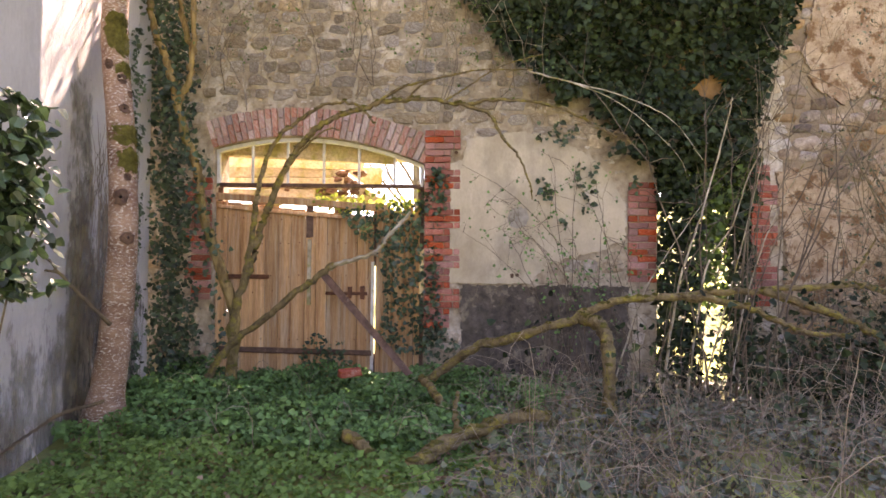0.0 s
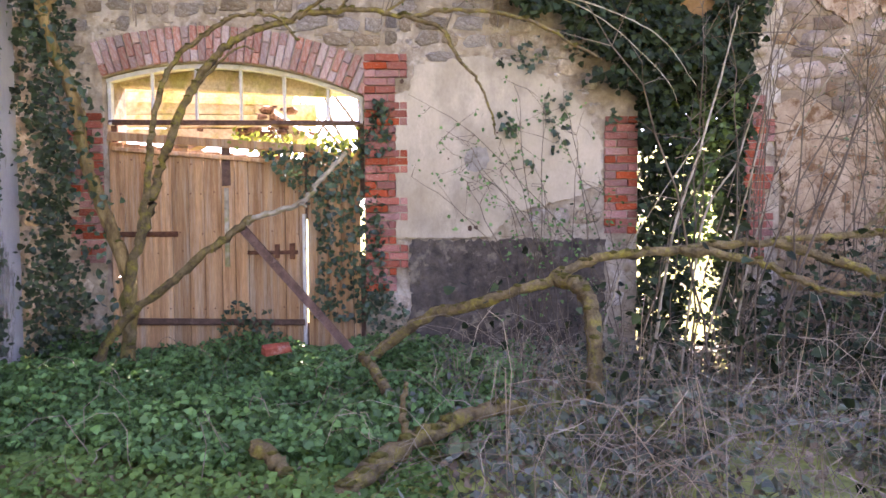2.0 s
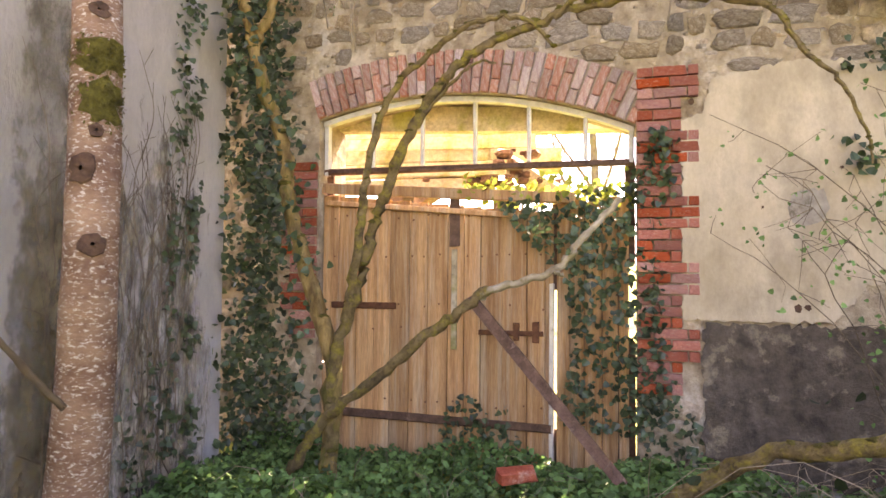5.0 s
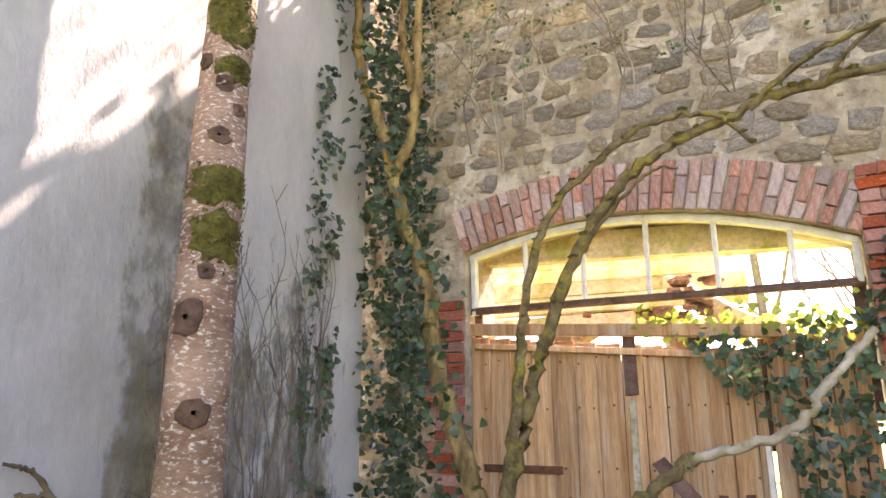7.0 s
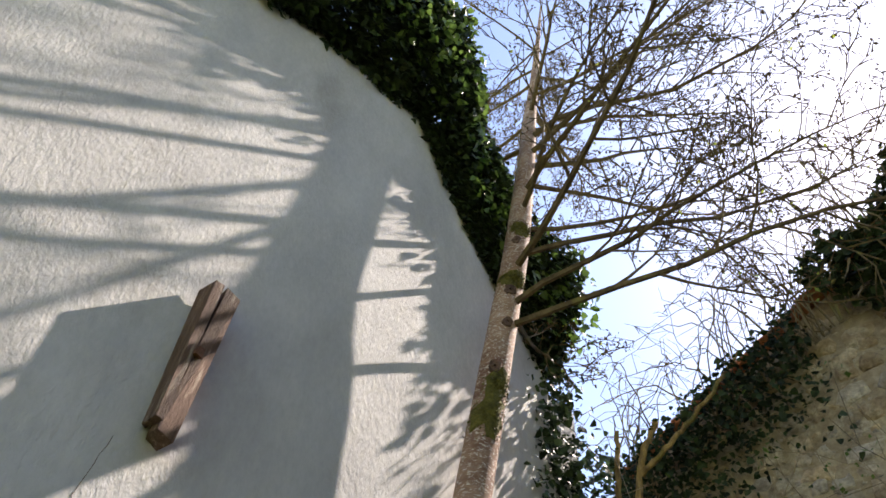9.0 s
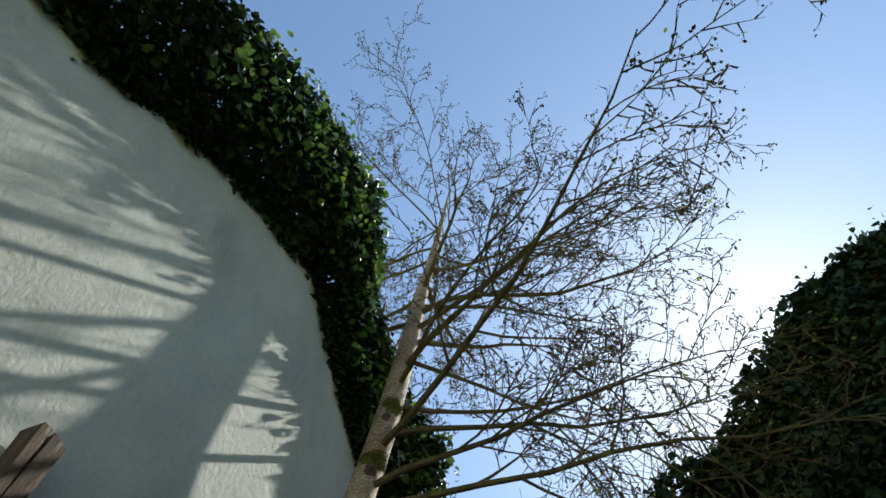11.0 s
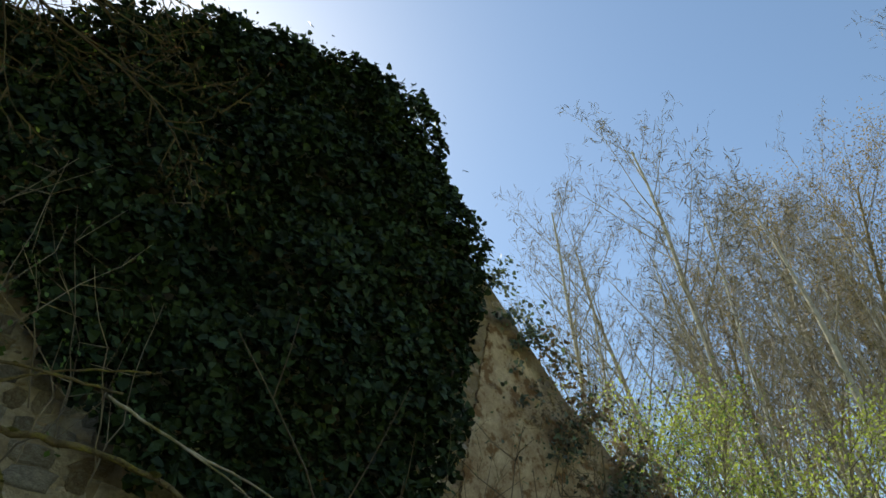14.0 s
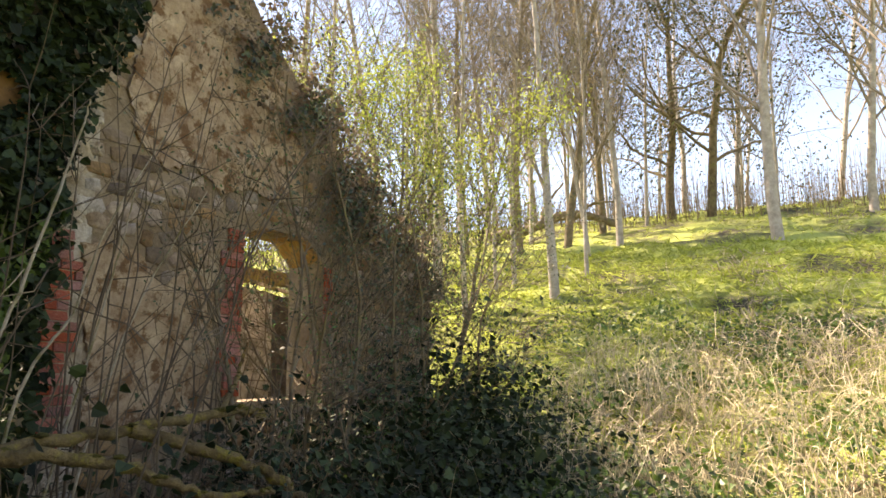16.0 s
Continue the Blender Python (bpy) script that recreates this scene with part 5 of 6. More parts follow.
leaves(b, on_west(y, z, 0.0) + np.array((OUT[0], OUT[1], 0)) * rng.uniform(0.3, 1, n)[:, None] * np.interp(y, [4.8, 5.3, 5.7, 6.6, 7.0], [0.7, 0.55, 0.25, 0.25, 0.5])[:, None], (1, 0, 0.6), 0.065, 0.9)
# brighter tone puts the sunlight into the shoots' colour
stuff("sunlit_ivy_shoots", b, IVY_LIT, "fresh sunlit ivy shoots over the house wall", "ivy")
# the low bush on the house wall
bush = tagged(empty("ivy_bush", (-2.35, 3.3, 0.0)), "glossy ivy bush against the grey wall, partly in sun", "bush")
b = Buf()
q = np.clip(rng.normal(0, 1, (1700, 3)), -1.5, 1.5) * np.array((0.13, 0.15, 0.32))
leaves(b, np.array((0.22, -0.05, 1.62)) + q * 0.9, (0.6, 0.2, 0.8), 0.06, 0.8)
part("foliage", b, IVY_NEAR, bush)
for i in range(7):
    b = Buf()
    a = rng.normal(0, 0.06, 3) * (1, 1, 0)
    tube(b, curve_pts([a, a + (0.05, 0.0, 0.7), np.array((0.19, -0.05, 1.55)) + rng.normal(0, 0.1, 3)], 8), 0.006, 4)
    part("stem", b, TWIG, bush)

# ---- ground cover ----


def carpet(n, x0, x1, y0, y1, test, tall, size, jitter=0.5, slim=1.0, lobed=True):
    x, y = rng.uniform(x0, x1, n), rng.uniform(y0, y1, n)
    k = test(x, y)
    x, y = x[k], y[k]
    lump = np.array([0.55 + 0.6 * noise.noise((a * 1.7, c * 1.7, 11)) + 0.3 * noise.noise((a * 5, c * 5, 3)) for a, c in zip(x, y)])
    h = tall * np.clip(lump, 0.1, 1.3)
    z = height(x, y) + h * rng.uniform(0.25, 1, len(x)) ** 0.6
    return np.stack([x, y, z], 1)


def west_x(y):
    return -2.255 - 0.165 * y


b = Buf()
leaves(b, carpet(40000, -3.4, 0.9, 4.9, 7.95, lambda x, y: (x > west_x(y) + 0.05) & (y > 5.0 + 0.35 * np.sin(2 * x)) & (x < 0.4 + 0.3 * (y - 5.5)), 0.30, 0.06), (0, -0.3, 1), 0.042, 0.75)
stuff("nettles", b, NETTLE, "dense dark green nettles and ground ivy before the gate", "plants")
b = Buf()
leaves(b, carpet(34000, -2.9, 0.6, 1.0, 6.0, lambda x, y: (x > west_x(y) + 0.1) & (x < 0.1 - 0.12 * (y - 3) + 0.2 * np.sin(3 * y)) & (y < 5.6 + 0.3 * np.sin(2 * x)), 0.14, 0.035), (0, -0.2, 1), 0.036, 0.5)
stuff("herb_patch", b, HERB, "bright green low herbs carpeting the shade", "plants")
b = Buf()
leaves(b, carpet(25000, -0.3, 7.0, 1.0, 7.9, lambda x, y: (x > -0.1 + 0.2 * np.sin(3 * y)) & (np.sin(2.1 * x + 0.6) * np.sin(1.7 * y) + 0.4 * np.sin(5.3 * x + 3.1 * y) > -0.75), 0.32, 0.05), (0, -0.2, 1), 0.05, 0.9)
stuff("bramble_leaves", b, BRAMBLE, "dull green bramble and ivy leaves", "plants")
b = Buf()
leaves(b, carpet(14000, -0.3, 7.5, 1.0, 7.9, lambda x, y: x > -0.2, 0.20, 0.05), (0, -0.1, 1), 0.05, 0.8, 0.8, False)
leaves(b, carpet(2500, -3.0, 0.5, 1.0, 7.9, lambda x, y: x > west_x(y) + 0.1, 0.12, 0.05), (0, -0.1, 1), 0.045, 0.8, 0.8, False)
stuff("leaf_litter", b, LITTER, "brown dead leaves among the brambles", "plants")


def arcs(b, n, x0, x1, y0, y1, reach, tall, r):
    for i in range(n):
        x, y = rng.uniform(x0, x1), rng.uniform(y0, y1)
        z = float(height(x, y))
        d = rng.normal(0, 1, 2)
        d = d / np.linalg.norm(d) * rng.uniform(0.3, 1) * reach
        t = tall * rng.uniform(0.3, 1.1)
        pts = curve_pts([(x, y, z - 0.03), (x + d[0] * 0.25, y + d[1] * 0.25, z + t * 0.8), (x + d[0] * 0.65, y + d[1] * 0.65, z + t), (x + d[0] * 1.1, y + d[1] * 1.1, z + t * rng.uniform(0.3, 0.9))], 8)
        pts[1:] += rng.normal(0, 0.02, (7, 3))
        tube(b, pts, np.linspace(r, r * 0.4, 8) * rng.uniform(0.6, 1.3), 3)


b = Buf()
arcs(b, 1100, 0.05, 5.5, 2.6, 7.6, 0.8, 0.42, 0.0025)
arcs(b, 240, 0.3, 4.0, 3.2, 7.2, 1.3, 0.6, 0.003)
arcs(b, 90, 0.2, 3.4, 3.4, 6.6, 0.45, 0.9, 0.0025)
arcs(b, 60, -2.9, 0.3, 4.6, 7.6, 0.5, 0.35, 0.003)
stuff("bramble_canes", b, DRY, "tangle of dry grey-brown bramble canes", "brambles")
b = Buf()
arcs(b, 260, 2.6, 5.4, 5.9, 7.6, 0.9, 0.8, 0.004)
arcs(b, 40, 3.0, 6.0, 6.4, 7.6, 0.9, 1.5, 0.005)
# darker twig colour stands in for the shade under the east wall
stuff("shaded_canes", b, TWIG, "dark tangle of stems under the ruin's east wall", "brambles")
thicket = tagged(empty("thicket_shrub", (2.5, 6.5, 0.0)), "upright thicket of thin bare stems by the doorway", "shrub")
for i in range(30):
    b = Buf()
    x, y = rng.normal(2.5, 0.55), rng.normal(6.5, 0.4)
    lean = np.array((rng.normal(0.25, 0.35), rng.normal(-0.1, 0.2)))
    t = rng.uniform(1.2, 3.6)
    pts = curve_pts([(x, y, 0), (x + lean[0] * 0.3, y + lean[1] * 0.3, t * 0.35), (x + lean[0] * 0.9, y + lean[1], t * 0.75), (x + lean[0] * 1.8, y + lean[1] * 1.5, t)], 12)
    pts[1:] += rng.normal(0, 0.015, (11, 3))
    tube(b, pts, np.linspace(0.010, 0.002, 12) * rng.uniform(0.5, 1.1), 4)
    for k in range(7):
        j = rng.integers(4, 11)
        e = pts[j] + rng.normal(0, 0.22, 3) + np.array((0, 0, 0.18))
        tube(b, [pts[j], (pts[j] + e) / 2 + rng.normal(0, 0.02, 3), e], [0.004, 0.003, 0.002], 3)
    ob = part("stem", b, TWIG, thicket)
    ob.location = (-2.5, -6.5, 0)
# thin leafing shoots in front of the gable's masonry
b, lf = Buf(), []
for i in range(34):
    x, y = rng.uniform(-2.9, 0.6), rng.uniform(7.0, 7.6)
    z = rng.uniform(2.9, 3.3)
    pts = curve_pts([(x, y, z), (x + rng.normal(0, 0.12), y, z + 0.5), (x + rng.normal(0, 0.3), y, z + rng.uniform(0.9, 1.7))], 9)
    pts[1:] += rng.normal(0, 0.012, (8, 3))
    tube(b, pts, np.linspace(0.006, 0.002, 9), 3)
    for k in range(5):
        j = rng.integers(2, 8)
        e = pts[j] + rng.normal(0, 0.16, 3) + np.array((0, 0, 0.12))
        tube(b, [pts[j], e], [0.003, 0.0015], 3)
        lf += [e + rng.normal(0, 0.03, 3) for q in range(4)]
part_ob = tagged(part("leafing_shoots", b, DRY), "thin twigs breaking into leaf before the stone gable", "shrub", kind="stuff")
b = Buf()
leaves(b, np.array(lf), (0, -0.6, 0.8), 0.035, 1.0, 0.8, False)
part("leaf", b, IVY_LIT, part_ob, "small fresh green leaves")

# sparse leafy twigs in front of the tan plaster
b, lf = Buf(), []
for i in range(16):
    x, y = rng.uniform(0.8, 1.7), rng.uniform(7.2, 7.7)
    lean = rng.normal(-0.25, 0.35)
    t = rng.uniform(1.2, 2.6)
    pts = curve_pts([(x, y, 0), (x + lean * 0.3, y, t * 0.4), (x + lean, y + 0.05, t * 0.8), (x + lean * 1.6, y + 0.1, t)], 12)
    pts[1:] += rng.normal(0, 0.014, (11, 3))
    tube(b, pts, np.linspace(0.006, 0.002, 12), 3)
    for k in range(10):
        j = rng.integers(3, 12)
        e = pts[j] + rng.normal(0, 0.15, 3) * (1, 0.4, 1)
        tube(b, [pts[j], (pts[j] + e) / 2 + rng.normal(0, 0.015, 3), e], [0.003, 0.002, 0.0015], 3)
        lf += [e + rng.normal(0, 0.035, 3) for q in range(3)]
vine = tagged(part("leafy_twigs", b, TWIG), "sparse leafy twigs before the tan plaster", "shrub", kind="stuff")
b = Buf()
leaves(b, np.array(lf), (0, -1, 0.5), 0.03, 0.8)
part("leaf", b, NETTLE, vine, "small fresh green leaves")
b = Buf()
p = np.stack([rng.uniform(0.6, 1.75, 600), 7.96 - abs(rng.normal(0, 0.05, 600)), rng.uniform(1.7, 3.0, 600)], 1)
p = p[np.array([noise.noise((q[0] * 3, 5, q[2] * 3)) > 0.22 - 0.25 * (q[2] - 2.2) for q in p])]
leaves(b, p, (0, -1, 0.4), 0.055, 0.6)
stuff("plaster_ivy", b, IVY_NEAR, "stray ivy sprays on the tan plaster", "ivy")

# dead tangle over the clay verge
b = Buf()
for i in range(70):
    x = rng.uniform(-3.5, -0.6)
    z = float(np.interp(x, roof_x, roof_z))
    d = np.array((rng.normal(0, 0.35), rng.normal(-0.1, 0.15), 0))
    t = rng.uniform(0.2, 0.9)
    pts = curve_pts([(x, 7.9, z - 0.4), np.array((x, 7.75, z + t * 0.4)) + d * 0.4, np.array((x, 7.75, z + t)) + d, np.array((x, 7.75, z + t * 0.7)) + d * rng.uniform(1.5, 2.4)], 12)
    pts[1:] += rng.normal(0, 0.018, (11, 3))
    tube(b, pts, np.linspace(0.009, 0.003, 12) * rng.uniform(0.6, 1.2), 4)
    for k in range(4):
        j = rng.integers(3, 11)
        e = pts[j] + rng.normal(0, 0.14, 3)
        tube(b, [pts[j], (pts[j] + e) / 2 + rng.normal(0, 0.03, 3), e], [0.004, 0.003, 0.002], 3)
stuff("verge_tangle", b, DARK_BARK, "tangle of dead climbing stems over the clay verge", "climber")

# ---- meadow and trees to the east ----
def place(px_yaw, dist):
    """A spot at that bearing (degrees to the right of north) and distance from the walker's last stand."""
    a = radians(px_yaw)
    x, y = 0.1 + dist * math.sin(a), 3.3 + dist * math.cos(a)
    return x, y, float(height(x, y))


b = Buf()
n = 75000
x, y = np.concatenate([rng.uniform(8, 20, 48000), rng.uniform(7.5, 34, 27000)]), np.concatenate([rng.uniform(-3, 13, 48000), rng.uniform(-8, 22, 27000)])
k = ~((y > 7.0) & (x < 9))
x, y = x[k], y[k]
z = height(x, y)
leaves(b, np.stack([x, y, z + 0.02], 1), (0.1, -0.4, 0.9), 0.2, 0.9, 0.16, False)
dry = Buf()
k = np.array([noise.noise((a * 0.35, c * 0.35, 4)) + 0.5 * noise.noise((a * 1.3, c * 1.3, 4)) > 0.18 + 0.05 * (a - 11) - 0.06 * (4 - c) for a, c in zip(x, y)]) & (rng.random(len(x)) < 0.55)
leaves(dry, np.stack([x[k] + 0.05, y[k], z[k] + 0.04], 1), (0.1, -0.4, 0.9), 0.22, 0.9, 0.14, False)
stuff("dry_grass", dry, STRAW_LIT, "pale dry grass patches in the meadow", "grass")
stuff("meadow_grass", b, GRASS, "sunlit yellow-green meadow grass", "grass")
b = Buf()
arcs(b, 2200, 6.0, 11.5, -1.5, 6.5, 0.9, 0.75, 0.005)
arcs(b, 500, 9, 16, -2, 7, 0.6, 0.45, 0.005)
# canes in the lightened colour, a lit copy of the shaded canes' tone
stuff("dry_bramble_bank", b, STRAW_LIT, "sunlit bank of dry bramble canes and stalks", "brambles")
b = Buf()
leaves(b, carpet(16000, 5.0, 13, -2, 7.6, lambda x, y: np.sin(1.3 * x) * np.sin(1.7 * y) > -0.35, 0.72, 0.06), (0, -0.2, 1), 0.06, 0.9)
# bramble leaves in the lit tone, sunlight put into their colour
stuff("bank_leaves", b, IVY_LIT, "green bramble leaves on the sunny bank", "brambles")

CFG_TALL = dict(steps=10, wig=0.028, up=0.07, taper=0.22, kids=(24, 7, 4, 3), first=0.2, angle=0.58, ratio=0.34, thin=0.36, fine=0.006)
CFG_WIDE = dict(steps=10, wig=0.06, up=0.06, taper=0.25, kids=(18, 7, 4, 3), first=0.18, angle=0.62, ratio=0.44, thin=0.40, fine=0.007)
CFG_DENSE = dict(steps=10, wig=0.035, up=0.08, taper=0.2, kids=(34, 8, 5, 3), first=0.18, angle=0.55, ratio=0.36, thin=0.34, fine=0.006)
CFG_DARK = dict(steps=10, wig=0.13, up=-0.01, taper=0.3, kids=(18, 7, 4, 3), first=0.16, angle=1.15, ratio=0.5, thin=0.42, fine=0.008)


def far_tree(at, tall, r, cfg, bark, label, leaf=None, count=0, leaf_size=0.1, name="bare_tree", lean=(0, 0, 1), depth=3, spray=250):
    holder = tagged(empty(name, at), label, "tree")
    stem, b, tips = Buf(), Buf(), []
    grow((stem, b), tips, np.array((0, 0, -0.2)), unit(np.array(lean, float)), tall, r, 0, depth, cfg)
    part("trunk", stem, bark, holder, "", True)
    limbs = part("crown", b, CROWN_GREY if bark is PALE_BARK else bark, holder)
    t = np.array(tips)
    if not leaf:
        p = t[rng.integers(0, len(t), spray)] + rng.normal(0, 0.09, (spray, 3))
        lb = Buf()
        leaves(lb, p, (0.6, 0, 0.3), 0.30, 1.0, 0.03, False)
        tagged(part("twig_spray", lb, HAZE_TWIG, limbs), kind="stuff")
    if leaf:
        p = t[rng.integers(0, len(t), count)] + rng.normal(0, leaf_size * 3.2, (count, 3))
        lb = Buf()
        leaves(lb, p, (0, 0, 1), leaf_size, 1.2, 0.5, False)
        part("leaves", lb, leaf, limbs)
    return holder


bare = []
GREY = "tall bare grey tree in the meadow"
for yaw, dist, tall, r, cfg in ((49, 19, 15, 0.17, CFG_TALL), (63.8, 15, 11, 0.09, CFG_TALL), (68, 17, 11, 0.09, CFG_TALL), (71.3, 15.5, 11.3, 0.16, CFG_TALL), (76.8, 22, 15, 0.16, CFG_TALL), (88.6, 20.5, 15, 0.24, CFG_WIDE), (61.5, 16.5, 15, 0.17, CFG_TALL),
                                (57, 27, 17, 0.22, CFG_WIDE), (61, 31, 17, 0.2, CFG_WIDE), (66, 26, 15, 0.16, CFG_TALL), (70, 32, 16, 0.2, CFG_WIDE), (74, 29, 14, 0.16, CFG_TALL), (82, 34, 16, 0.2, CFG_WIDE), (95, 26, 15, 0.2, CFG_WIDE), (93, 34, 15, 0.2, CFG_WIDE), (53, 24, 15, 0.16, CFG_TALL), (59, 21, 13, 0.10, CFG_TALL), (69.5, 24, 14, 0.11, CFG_TALL), (79, 27, 13, 0.1, CFG_TALL), (86, 30, 14, 0.14, CFG_WIDE), (99, 22, 14, 0.16, CFG_WIDE)):
    bare.append(far_tree(place(yaw, dist), tall, r * 0.75, cfg, PALE_BARK, GREY, depth=4 if dist < 20 else 3, spray=1100))
slim = [far_tree(place(a, 17), 9, 0.055, CFG_TALL, PALE_BARK, "slender grey sapling in the meadow") for a in (60, 66.5, 74)]
for ob in slim:
    tagged(ob, group="slender saplings")
for i in range(16):
    x, y, z = place(rng.uniform(50, 100), rng.uniform(19, 32))
    s = rng.uniform(0.8, 1.4)
    ob = copy_thing(slim[i % 3], pose(x, y, z, rng.normal(0, 2), rng.normal(0, 2), rng.uniform(0, 360)))
    ob.scale = (s, s, s)
for yaw, dist, tall in ((81.0, 29, 10.5), (84.0, 28, 12)):
    far_tree(place(yaw, dist), tall, 0.2, CFG_DARK, DARK_BARK, "dark spreading evergreen tree at the meadow's edge", NEEDLE, 8000, 0.15, "evergreen_tree")
for yaw, dist, tall in ((64, 23, 11.5), (68.5, 22, 12.5), (72.5, 22, 13), (75.5, 25, 12.5)):
    far_tree(place(yaw, dist), tall, 0.14, CFG_DENSE, DARK_BARK, "tall tree with a dense brown-gold budding crown", BUDDING, 7000, 0.09, "budding_tree")
# an uprooted trunk and brushwood along the meadow's crest
lx, ly, lz = place(66, 25)
rx, ry, rz_ = place(77, 25)
stem_thing("uprooted_trunk", "dark uprooted trunk lying along the meadow's crest", [
    ([(lx, ly, lz + 0.25), (lx * 0.7 + rx * 0.3, ly * 0.7 + ry * 0.3, lz + 0.55), (lx * 0.35 + rx * 0.65, ly * 0.35 + ry * 0.65, rz_ + 0.7), (rx, ry, rz_ + 0.2)], 0.22, 0.12),
    ([(lx * 0.6 + rx * 0.4, ly * 0.6 + ry * 0.4, lz + 0.6), (lx * 0.6 + rx * 0.4 + 0.5, ly * 0.6 + ry * 0.4, lz + 1.5), (lx * 0.6 + rx * 0.4 + 0.4, ly * 0.6 + ry * 0.4 - 0.8, lz + 2.3)], 0.1, 0.03),
    ([(lx * 0.4 + rx * 0.6, ly * 0.4 + ry * 0.6, lz + 0.65), (lx * 0.4 + rx * 0.6, ly * 0.4 + ry * 0.6 - 0.9, lz + 1.3), (lx * 0.4 + rx * 0.6 + 0.3, ly * 0.4 + ry * 0.6 - 1.9, lz + 1.4)], 0.08, 0.03)], DARK_BARK, "log")
for yaw, dist, tall in ((57, 11.5, 5.2), (60, 13.5, 6.0), (63, 12.5, 4.6), (53, 12, 5.4), (50, 13, 6.5)):
    far_tree(place(yaw, dist), tall, 0.05, CFG_WIDE, TWIG, "shrub breaking into yellow-green leaf", SPRING, 4200, 0.068, "leafing_shrub")
CFG_SHRUB = dict(steps=9, wig=0.12, up=0.03, taper=0.25, kids=(12, 6, 3, 0), first=0.12, angle=0.75, ratio=0.5, thin=0.5, fine=0.003)
for x, y, tall, r, lean, n, leaf in ((4.0, 6.9, 3.6, 0.022, (-0.1, -0.1, 1), 420, IVY_NEAR), (4.9, 7.0, 4.2, 0.025, (-0.15, 0, 1), 520, NETTLE), (5.6, 6.8, 3.4, 0.025, (0.35, 0, 1), 600, IVY_NEAR), (6.3, 6.9, 3.2, 0.025, (0.1, -0.1, 1), 700, IVY_NEAR), (7.2, 6.9, 2.9, 0.025, (0.3, -0.2, 1), 800, IVY_NEAR), (4.5, 6.2, 2.0, 0.018, (0.5, 0, 1), 260, NETTLE), (3.7, 6.3, 2.6, 0.016, (0.45, 0.1, 1), 240, IVY_NEAR), (4.1, 7.3, 5.0, 0.026, (-0.02, 0, 1), 520, BRAMBLE), (5.1, 7.4, 4.6, 0.026, (-0.1, 0, 1), 560, BRAMBLE), (6.6, 7.2, 3.8, 0.026, (0.25, 0, 1), 500, BRAMBLE)):
    far_tree((x, y, float(height(x, y))), tall, r, CFG_SHRUB, DARK_BARK, "leggy shrub with small leaves before the ruin's wall", leaf, n * 2, 0.034, "leggy_shrub")
# dead climbers on the ruin's east end and the dark mound below
b = Buf()
for i in range(420):
    x = rng.uniform(5.9, 8.5)
    top_z = float(np.interp(x, roof_x, roof_z))
    z = rng.uniform(0.3, top_z)
    e = np.array((x + rng.normal(0, 0.35), 7.9 - abs(rng.normal(0, 0.3)), min(z + rng.uniform(0.2, 1.0), top_z + 0.3)))
    tube(b, curve_pts([(x, 7.93, z), (np.array((x, 7.85, z)) + e) / 2 + rng.normal(0, 0.08, 3), e], 6), np.linspace(0.007, 0.002, 6), 3)
climb = stuff("dead_climber", b, TWIG, "dead brown climbing stems over the wall's east end", "climber")
b = Buf()
p = np.stack([rng.uniform(4.4, 8.6, 5200), 7.95 - abs(rng.normal(0, 0.22, 5200)), np.zeros(5200)], 1)
p[:, 2] = np.interp(p[:, 0], roof_x, roof_z) - abs(rng.normal(0, 0.55, 5200)) + 0.05
k = np.array([noise.noise((q[0] * 2, 1, q[2] * 2)) > -0.1 for q in p])
leaves(b, p[k], (0, -1, 0.5), 0.05, 0.8)
stuff("east_slope_ivy", b, LITTER, "brownish withered ivy along the sloping wall head", "ivy")
b = Buf()
p = np.stack([rng.uniform(3.9, 8.3, 12000), 7.95 - abs(rng.normal(0, 0.16, 12000)), np.zeros(12000)], 1)
p[:, 2] = np.interp(p[:, 0], roof_x, roof_z) - abs(rng.normal(0, 0.75, 12000)) + 0.08
k = np.array([noise.noise((q[0] * 1.7, 6, q[2] * 1.7)) + 0.7 * noise.noise((q[0] * 5, 6, q[2] * 5)) > 0.12 for q in p])
leaves(b, p[k], (0, -1, 0.6), 0.05, 0.8)
stuff("slope_ivy", b, BRAMBLE, "green ivy and ferns along the sloping wall head", "ivy")
b = Buf()
q = np.concatenate([rng.normal(0, 1, (11000, 3)) * np.array((1.5, 0.7, 0.35)) + np.array((4.8, 6.3, 0.35)), rng.normal(0, 1, (9000, 3)) * np.array((0.8, 0.5, 0.5)) + np.array((6.9, 6.8, 0.6))])
q = q[(q[:, 2] > 0.02) & (q[:, 1] < 7.9)]
leaves(b, q, (0, -0.4, 1), 0.06, 0.8)
# near-black leaf tone darkens the mound for the gable's shade
stuff("bramble_mound", b, IVY_DEEP_SHADE, "dark bramble mound in the gable's shade", "brambles")
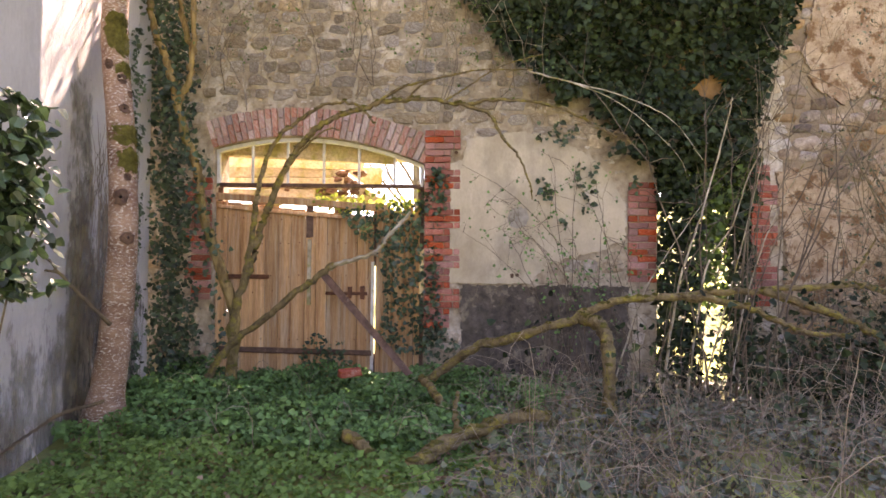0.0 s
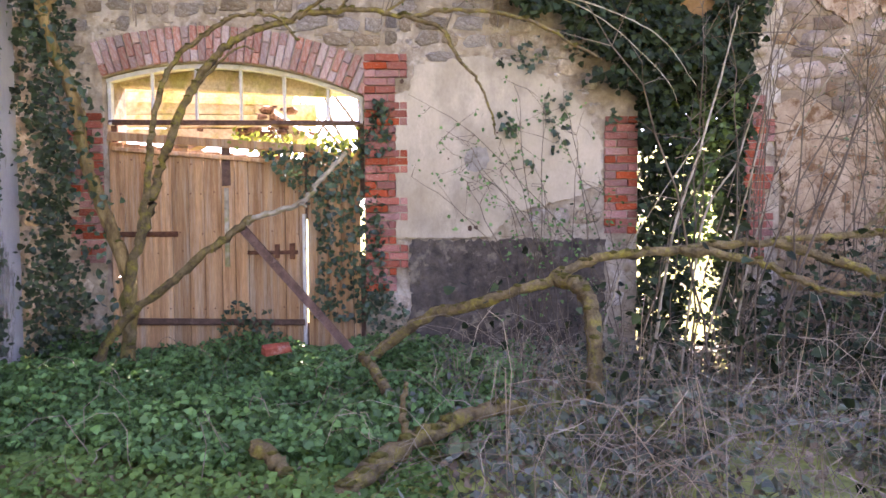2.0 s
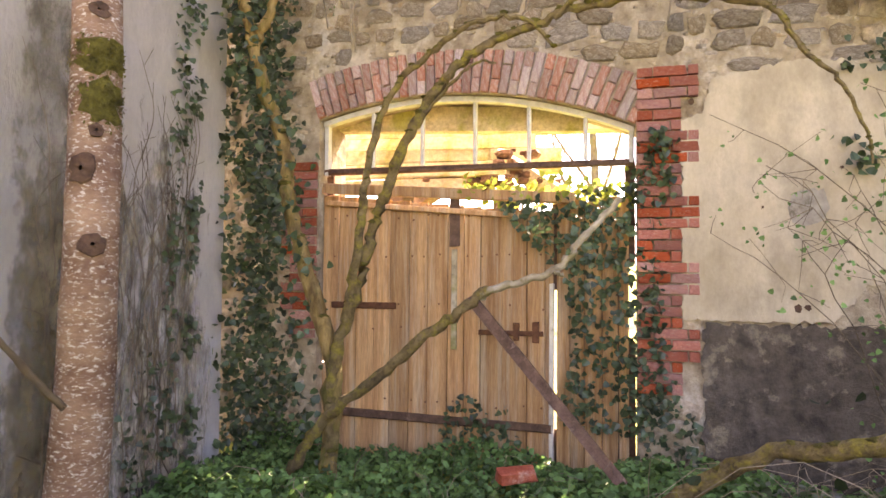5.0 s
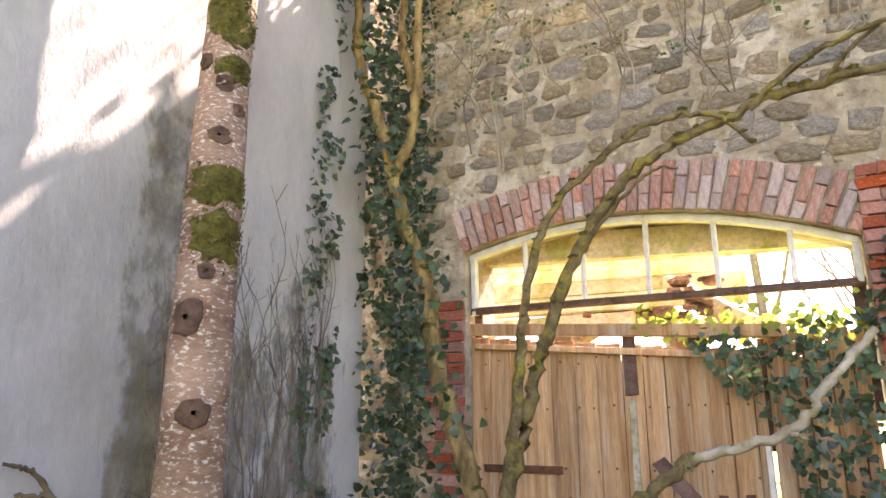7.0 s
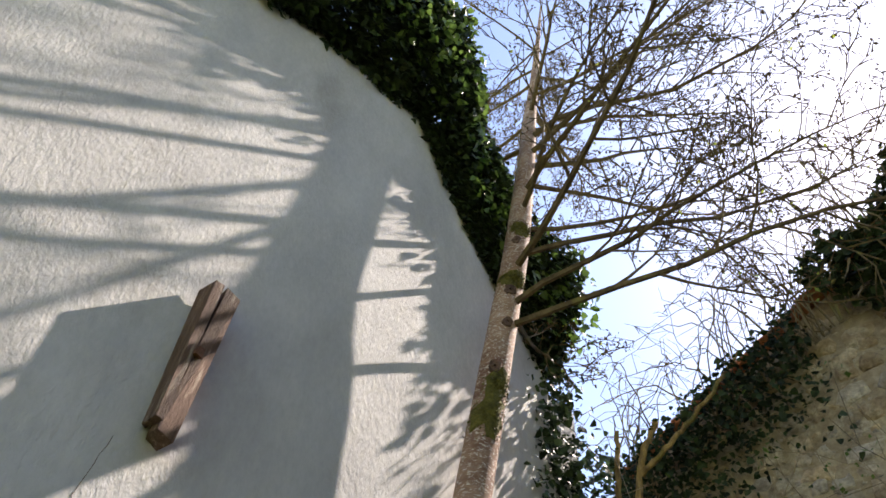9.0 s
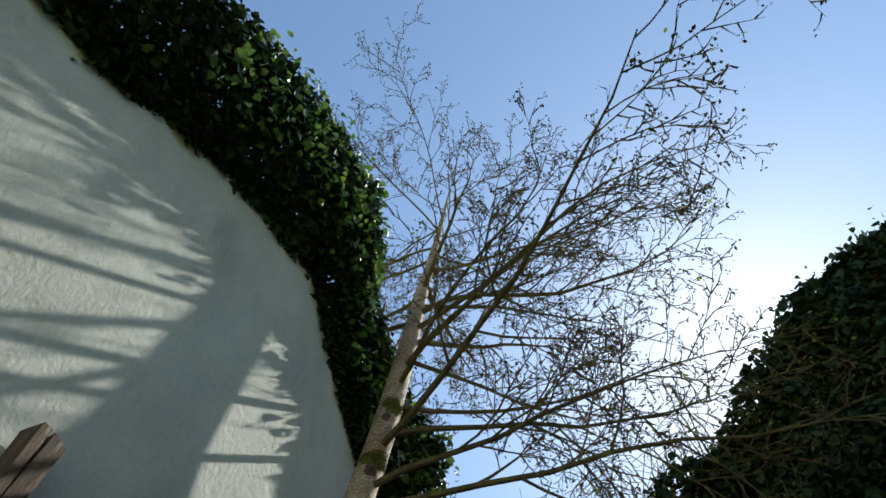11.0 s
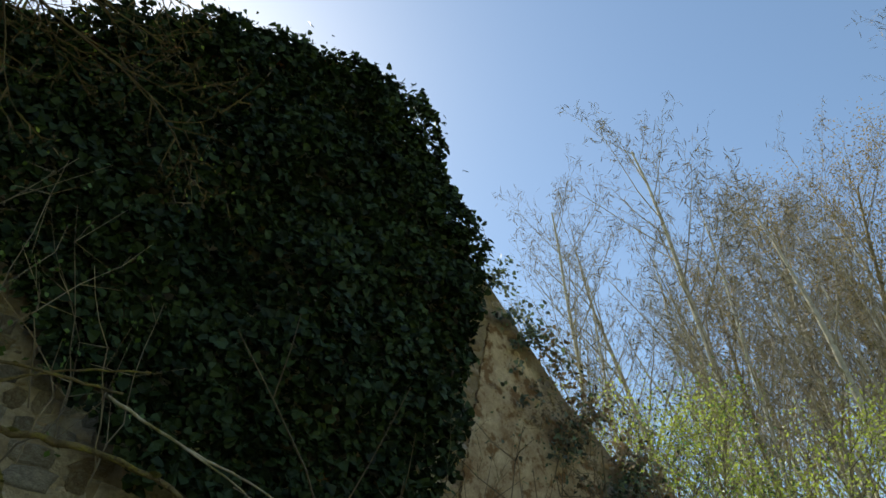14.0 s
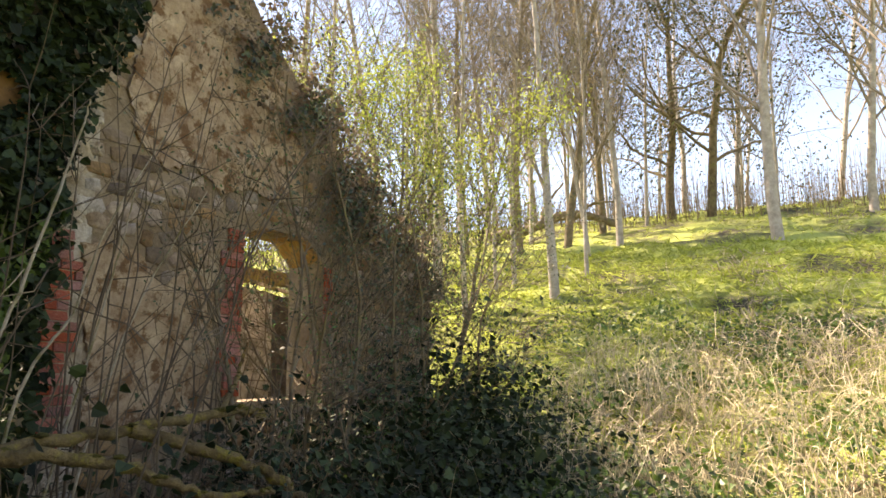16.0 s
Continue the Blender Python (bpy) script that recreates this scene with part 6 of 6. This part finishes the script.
# beyond the ruin
for x, y, tall in ((-2.0, 24, 13), (1.5, 27, 14), (5, 22, 9), (-5, 26, 13), (0, 34, 15)):
    far_tree((x, y, float(height(x, y))), tall, 0.18, CFG_WIDE, DARK_BARK, "bare tree beyond the ruin")
far_tree((8.2, 11.2, 0.3), 4.2, 0.05, CFG_WIDE, TWIG, "sunlit leafy bush inside the ruin", SPRING, 2500, 0.07, "leafing_shrub")

# the wood that closes the meadow: repeats of the grey trees
thin = [far_tree(place(a, 42), 13, 0.12, CFG_WIDE, PALE_BARK, "grey bare tree of the distant wood") for a in (55, 68, 80, 96)]
for ob in thin:
    tagged(ob, group="distant wood")
for i in range(20):
    x, y, z = place(rng.uniform(44, 112), rng.uniform(36, 58))
    s = rng.uniform(0.7, 1.15)
    ob = copy_thing(thin[i % 4], pose(x, y, z, 0, 0, rng.uniform(0, 360)))
    ob.scale = (s, s, s)
b = Buf()
n = 26000
yaw, dist = np.radians(rng.uniform(44, 112, n)), rng.uniform(27, 40, n)
x, y = 0.1 + dist * np.sin(yaw), 3.3 + dist * np.cos(yaw)
leaves(b, np.stack([x, y, height(x, y) + rng.uniform(0, 1, n) ** 1.8 * 1.5], 1), (0, 0, 1), 0.095, 1.0, 0.5, False)
for i in range(1500):
    a, q = radians(rng.uniform(44, 112)), rng.uniform(26, 37)
    sx, sy = 0.1 + q * math.sin(a), 3.3 + q * math.cos(a)
    sz = float(height(sx, sy))
    tube(b, curve_pts([(sx, sy, sz), (sx + rng.normal(0, 0.3), sy, sz + rng.uniform(0.5, 1.2)), (sx + rng.normal(0, 0.9), sy, sz + rng.uniform(0.6, 2.6))], 5), np.linspace(0.014, 0.006, 5), 3)
stuff("far_undergrowth", b, LITTER, "brown undergrowth along the wood's edge", "undergrowth")

# ---- stones of the gable, one by one ----
for cx, cz, w, h, deep, turn, kind_no in near_stones:
    ob = new("stone", PEB_MESH[kind_no])
    ob.parent = wall_north
    ob.matrix_basis = pose(cx, WALL_Y + 0.03 - deep * 0.25, cz, 0, turn, 0) @ Matrix.Diagonal((w, deep, h, 1))
